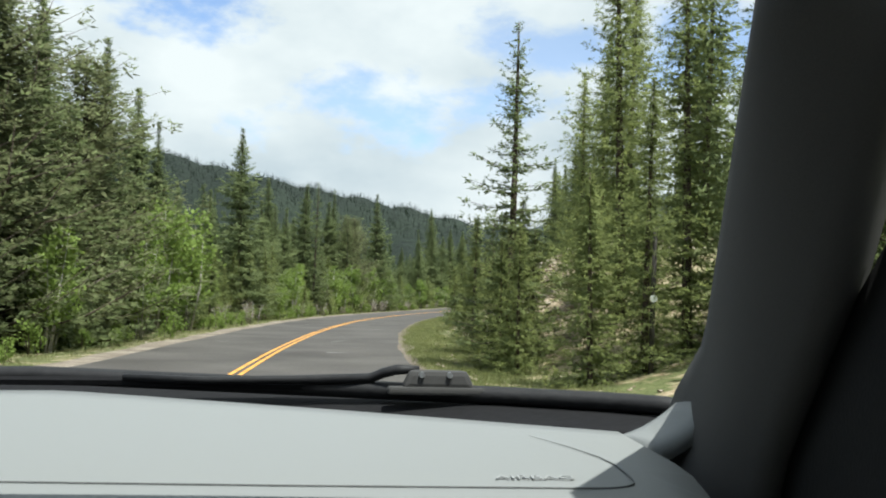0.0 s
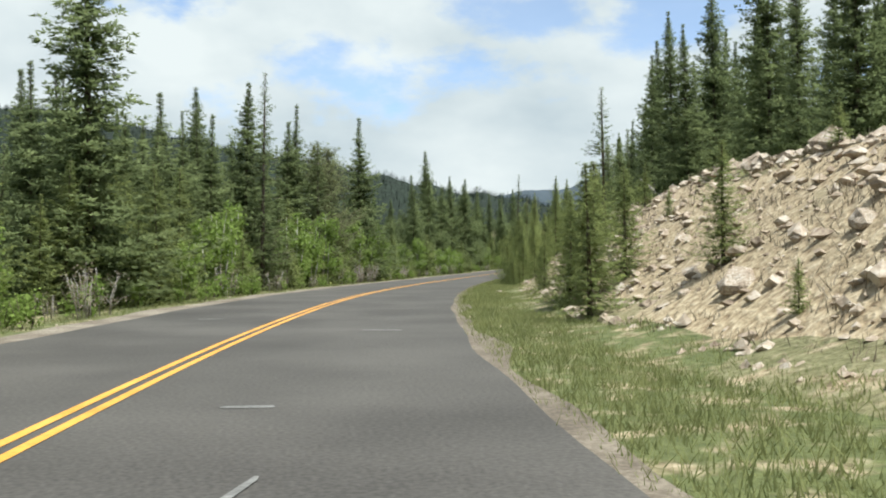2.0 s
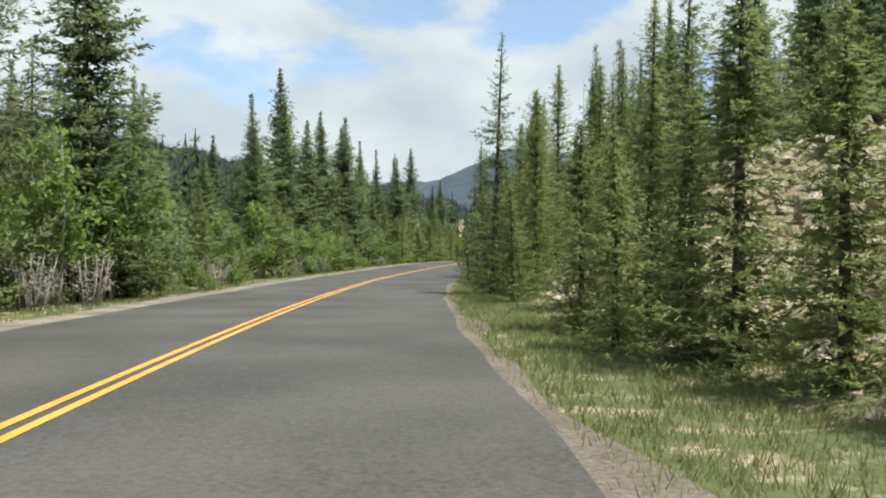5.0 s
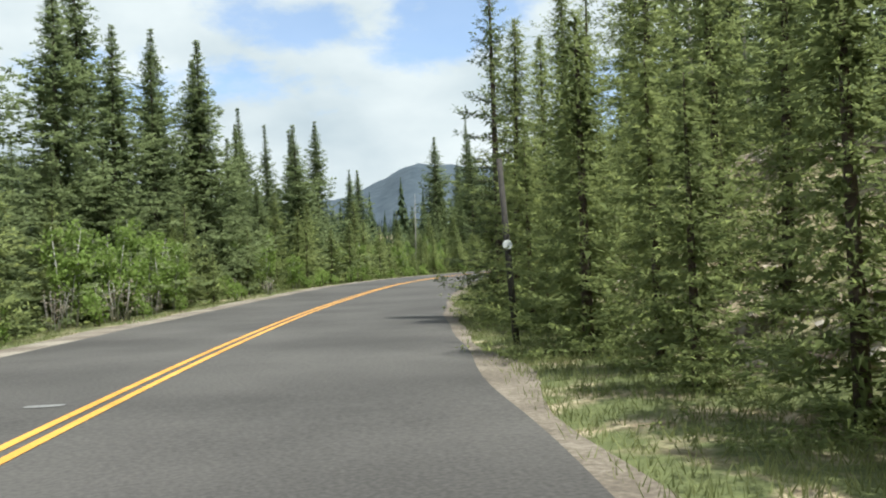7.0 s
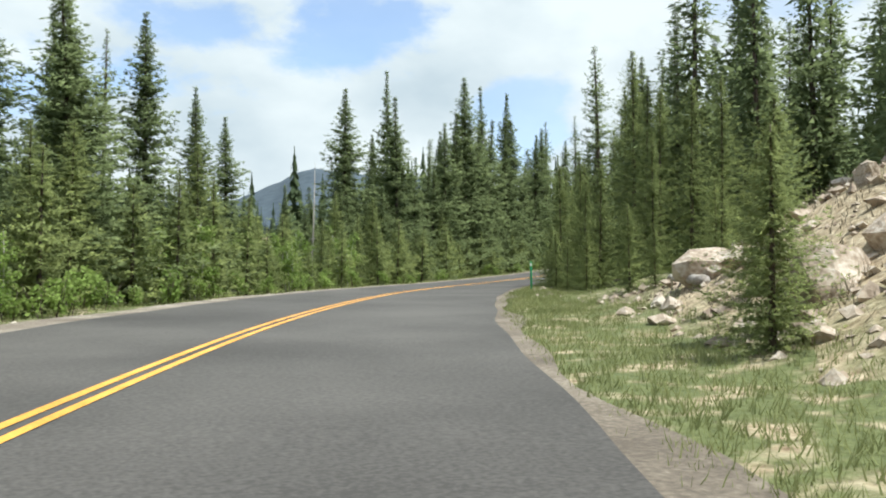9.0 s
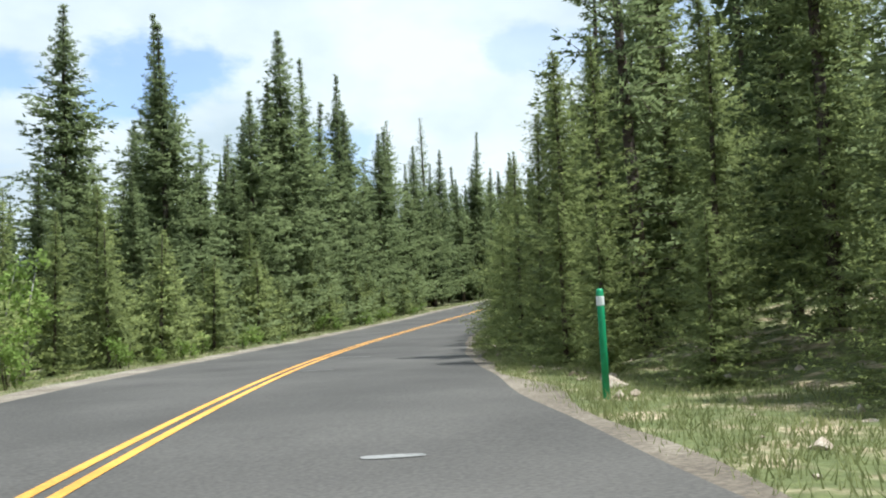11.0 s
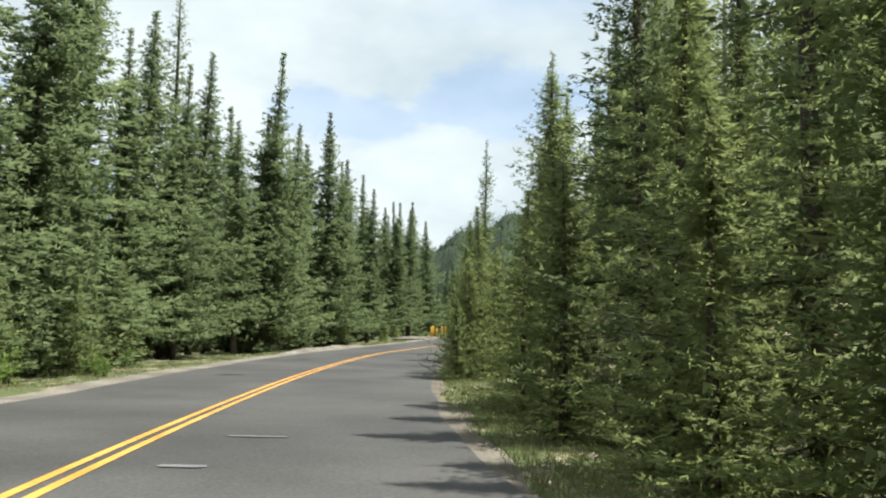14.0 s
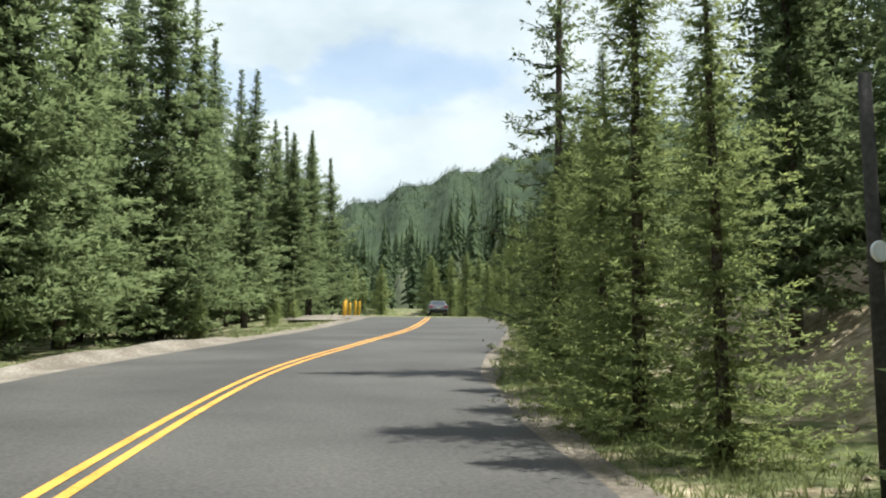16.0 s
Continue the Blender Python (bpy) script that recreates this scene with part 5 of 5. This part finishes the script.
def own_car():
    """The car in which the ride begins, where it begins; heights are from the eye, the nose points along y."""
    root = tagged(new("passenger_car"), "silver car with grey dashboard, its windscreen opening facing the road", "car")
    g, mid = -1.25, -0.40
    # dashboard top, its far edge bowed with the windscreen, its near edge rolled down
    rows = []
    for k in range(13):
        row = []
        for j in range(34):
            x = -1.18 + (0.40 + 1.18) * j / 33
            far = 1.318 - 0.40 * x - 0.05 * max(0, x) if x > -0.4 else 1.478 - 0.1 * (-0.4 - x) * (1 + 3 * (-0.4 - x))
            v = k / 12
            y = far + (0.56 - far) * v
            z = -0.185 + 0.05 * y
            if v > 0.86:
                z -= 0.16 * ((v - 0.86) / 0.14) ** 2
                y += 0.015 * (v - 0.86) / 0.14
            edge = max(0.0, x - (0.335 + 0.14 * (y - 0.80)))
            z -= 1.6 * edge + 8 * edge * edge
            row.append((x, y, z))
        rows.append(row)
    dash = solid("dashboard", loft(rows), DASH, root, "light grey grained dashboard with an airbag panel", (0, 0, -0.03))
    seam = [(-0.60, 1.36), (-0.62, 1.20), (-0.60, 0.95), (-0.54, 0.87), (-0.46, 0.853), (-0.274, 0.851), (-0.038, 0.843), (0.15, 0.840), (0.235, 0.838), (0.255, 0.841), (0.268, 0.848), (0.276, 0.858), (0.280, 0.872), (0.2825, 0.90), (0.284, 0.945), (0.279, 0.985), (0.262, 1.04), (0.231, 1.115)]
    part("airbag_seam", tube([(x, y, -0.1838 + 0.05 * y) for x, y in seam], [0.0009] * (len(seam) - 3) + [0.0007, 0.0005, 0.0002], 6), SEAM, dash, "dark joint of the airbag panel")
    cu = bpy.data.curves.new("airbag_lettering", "FONT")
    cu.body, cu.size, cu.extrude, cu.align_x = "AIRBAG", 0.0215, 0.0006, "LEFT"
    tmp = bpy.data.objects.new("lettering_source", cu)
    scene.collection.objects.link(tmp)
    me = bpy.data.meshes.new_from_object(tmp.evaluated_get(bpy.context.evaluated_depsgraph_get()))
    bpy.data.objects.remove(tmp)
    wide = max(v.co.x for v in me.vertices)
    for v in me.vertices:
        v.co.x *= 0.074 / wide
    me.materials.append(plain("embossed_letter", (0.27, 0.28, 0.28), 0.6, 0.05, 300))
    letters = new("airbag_lettering", me)
    letters.parent = dash
    letters.matrix_basis = pose(0.150, 0.872, -0.1395, 2.9, 0, 0)
    tagged(letters, "embossed word on the airbag panel")
    # round air vent towards the middle of the dashboard
    vent = part("air_vent", tube([(-0.52, 0.72, -0.19), (-0.52, 0.70, -0.165), (-0.52, 0.685, -0.16), (-0.52, 0.69, -0.17)], [0.055, 0.055, 0.046, 0.04], 24), ALLOY, dash, "round vent with a pale ring")
    for k in range(4):
        part("vent_slat", soft_box((0.075, 0.004, 0.018), (-0.52, 0.665 + 0.014 * k, -0.172), 0.0015, 1), BLACK, vent)
    # black cowl between the dashboard and the foot of the windscreen
    rows = []
    for k in range(5):
        row = []
        for j in range(24):
            x = -1.15 + 1.67 * j / 23
            far = 1.318 - 0.40 * x - 0.05 * max(0, x) if x > -0.4 else 1.478 - 0.1 * (-0.4 - x) * (1 + 3 * (-0.4 - x))
            v = k / 4
            y = far + 0.005 + 0.29 * v * (1 - 0.35 * max(0, x))
            z = -0.185 + 0.05 * far - 0.05 * math.sin(v * math.pi) * (1 - v) + v * 0.012
            row.append((x, y, z))
        rows.append(row)
    solid("cowl", loft(rows), RUBBER, root, "black plastic cowl under the windscreen", (0, 0, -0.015))
    # glossy lower edge of the windscreen
    edge = [(-1.15, 1.60, -0.115), (-0.48, 1.60, -0.096), (-0.07, 1.53, -0.103), (0.25, 1.44, -0.106), (0.40, 1.37, -0.107), (0.46, 1.335, -0.108), (0.53, 1.28, -0.112)]
    part("windscreen_seal", tube(edge, [0.014] * 7, 8), BLACK, root, "black seal along the foot of the windscreen", True)
    # pale corner where the dashboard meets the pillar
    rows = []
    for k in range(7):
        u = k / 6
        rows.append([(0.345 + 0.070 * u + 0.02 * w, 1.165 - 0.035 * u - 0.10 * w * (1 - 0.3 * u), -0.118 - 0.016 * (1 - u) + 0.030 * u * u + 0.004 * math.sin(w * math.pi)) for w in (0, 0.25, 0.5, 0.75, 1.0)])
    solid("corner_trim", loft(rows), DASH, root, "pale corner trim at the foot of the pillar", (0, 0, -0.02))
    # wiper: arm, linkage, blade
    wiper = part("wiper_arm", tube([(-0.33, 1.56, -0.095), (-0.20, 1.53, -0.096), (-0.06, 1.505, -0.091), (0.055, 1.49, -0.086), (0.075, 1.48, -0.077), (0.095, 1.47, -0.071), (0.13, 1.465, -0.070)], [0.006, 0.006, 0.007, 0.008, 0.008, 0.008, 0.006], 8), BLACK, root, "black wiper arm", True)
    part("linkage", soft_box((0.112, 0.035, 0.028), (0.158, 1.455, -0.084), 0.008, 2, (0.78, 0.9)), PILLAR, wiper, "dark grey wiper linkage cover")
    part("linkage_foot", soft_box((0.150, 0.03, 0.012), (0.156, 1.450, -0.101), 0.004), PILLAR, wiper)
    for dx in (-0.026, 0.016):
        part("pivot", tube([(0.158 + dx, 1.444, -0.0765), (0.158 + dx, 1.434, -0.0765)], [0.0048, 0.0045], 12), ALLOY, wiper, "metal pivot")
    part("blade", tube([(-0.75, 1.59, -0.108), (-0.33, 1.565, -0.102), (0.10, 1.49, -0.104)], [0.006, 0.008, 0.006], 6), RUBBER, wiper, "rubber wiper blade")
    # windscreen pillars: front edge, rear edge, from foot to roof
    for side in (1, -1):
        rows = []
        for k in range(15):
            u = k / 14
            a = np.array([np.interp(u, (0, 0.12, 0.3, 1), (0.355, 0.448, 0.448, 0.309)), np.interp(u, (0, 0.12, 0.3, 1), (1.13, 1.235, 1.125, 0.668)), np.interp(u, (0, 0.12, 0.3, 1), (-0.245, -0.088, -0.012, 0.272))])
            c = np.array([np.interp(u, (0, 0.3, 0.62, 1), (0.420, 0.425, 0.415, 0.385)), np.interp(u, (0, 0.3, 0.62, 1), (0.965, 0.885, 0.745, 0.58)), np.interp(u, (0, 0.3, 0.62, 1), (-0.30, -0.118, 0.045, 0.255))])
            row = []
            for j in range(9):
                v = j / 8
                p = a + (c - a) * v
                p[0] -= 0.03 * math.sin(v * math.pi)
                p[1] -= 0.05 * math.sin(v * math.pi) * (1 - u)
                row.append((p[0] if side > 0 else -0.74 - p[0], p[1], p[2]))
            rows.append(row)
        solid("pillar_trim", loft(rows), PILLAR, root, "grey windscreen pillar trim", (0.035 * side, 0.02, 0.0))
    # front doors with black upper edge
    for side in (1, -1):
        rows = []
        for k in range(9):
            u = k / 8
            row = []
            for j in range(16):
                v = j / 15
                y = 1.02 - 1.45 * v
                top = np.interp(y, (-0.5, 0.3, 0.52, 0.68, 0.82, 0.95, 1.02), (-0.10, -0.06, 0.10, 0.12, -0.01, -0.16, -0.24))
                z = -0.85 + (top + 0.85) * u
                x = 0.445 - 0.035 * math.sin(min(1, u * 1.1) * math.pi) + 0.03 * (1 - u)
                row.append((x if side > 0 else -0.74 - x, y, z))
            rows.append(row)
        door = solid("front_door", loft(rows), DOOR_TRIM, root, "front door with dark inner trim", (0.05 * side, 0, 0))
        V, F = tube([((0.415 if side > 0 else -1.155), y, z) for y, z in ((0.30, -0.055), (0.52, 0.105), (0.60, 0.20), (0.50, 0.285), (0.2, 0.33), (-0.42, 0.35))], [0.022] * 6, 8)
        part("window_frame", (V, F), BLACK, door, "black window frame", True)
    # roof and lining
    def dome(z, y0, y1, half, bow):
        return loft([[(-0.37 + half * (2 * j / 14 - 1), y0 + (y1 - y0) * i / 10, z - bow * (2 * j / 14 - 1) ** 4 - 0.05 * (2 * i / 10 - 0.9) ** 2) for j in range(15)] for i in range(11)])
    solid("headliner", dome(0.335, 0.60, -1.7, 0.66, 0.07), LINER, root, "pale cloth headliner", (0, 0, 0.015))
    solid("roof", dome(0.375, 0.62, -1.8, 0.70, 0.08), SILVER, root, "silver roof panel", (0, 0, 0.02))
    # outer body
    low = [(-2.75, -0.92), (-2.82, -0.62), (-2.72, -0.30), (0.55, -0.40), (0.60, -0.95), (-2.3, -1.02)]
    part("lower_body", extruded(low, 0.86, 0.06, 0.0, -0.37), SILVER, root, "silver lower body")
    nose = [(0.62, -1.0), (0.62, -0.36), (1.62, -0.19), (2.30, -0.30), (2.56, -0.46), (2.62, -0.72), (2.52, -0.98)]
    part("bonnet", extruded(nose, 0.85, 0.06, 0.04, -0.37), SILVER, root, "silver bonnet and wings")
    part("front_bumper", soft_box((1.66, 0.18, 0.30), (-0.37, 2.58, -0.82), 0.05), SILVER, root)
    tail = [(-2.62, -0.34), (-2.5, 0.0), (-2.05, 0.26), (-1.72, 0.30), (-1.72, -0.34)]
    part("tail_panel", extruded(tail, 0.70, 0.04, 0.08, -0.37), SILVER, root)
    for side in (1, -1):
        part("headlight", soft_box((0.34, 0.16, 0.16), (-0.37 + side * 0.60, 2.42, -0.50), 0.04), REFLECT, root, "clear headlight")
        part("rear_pillar", soft_box((0.06, 0.16, 0.74), (-0.37 + side * 0.74, -0.52, -0.02), 0.02), SILVER, root)
        wheel(root, -0.37 + side * 0.77, 1.78, g + 0.33, 0.33, side)
        wheel(root, -0.37 + side * 0.77, -1.85, g + 0.33, 0.33, side)
    root.matrix_basis = pose(0.0, 0.0, 1.941, -1.7, 0, -0.2)


own_car()
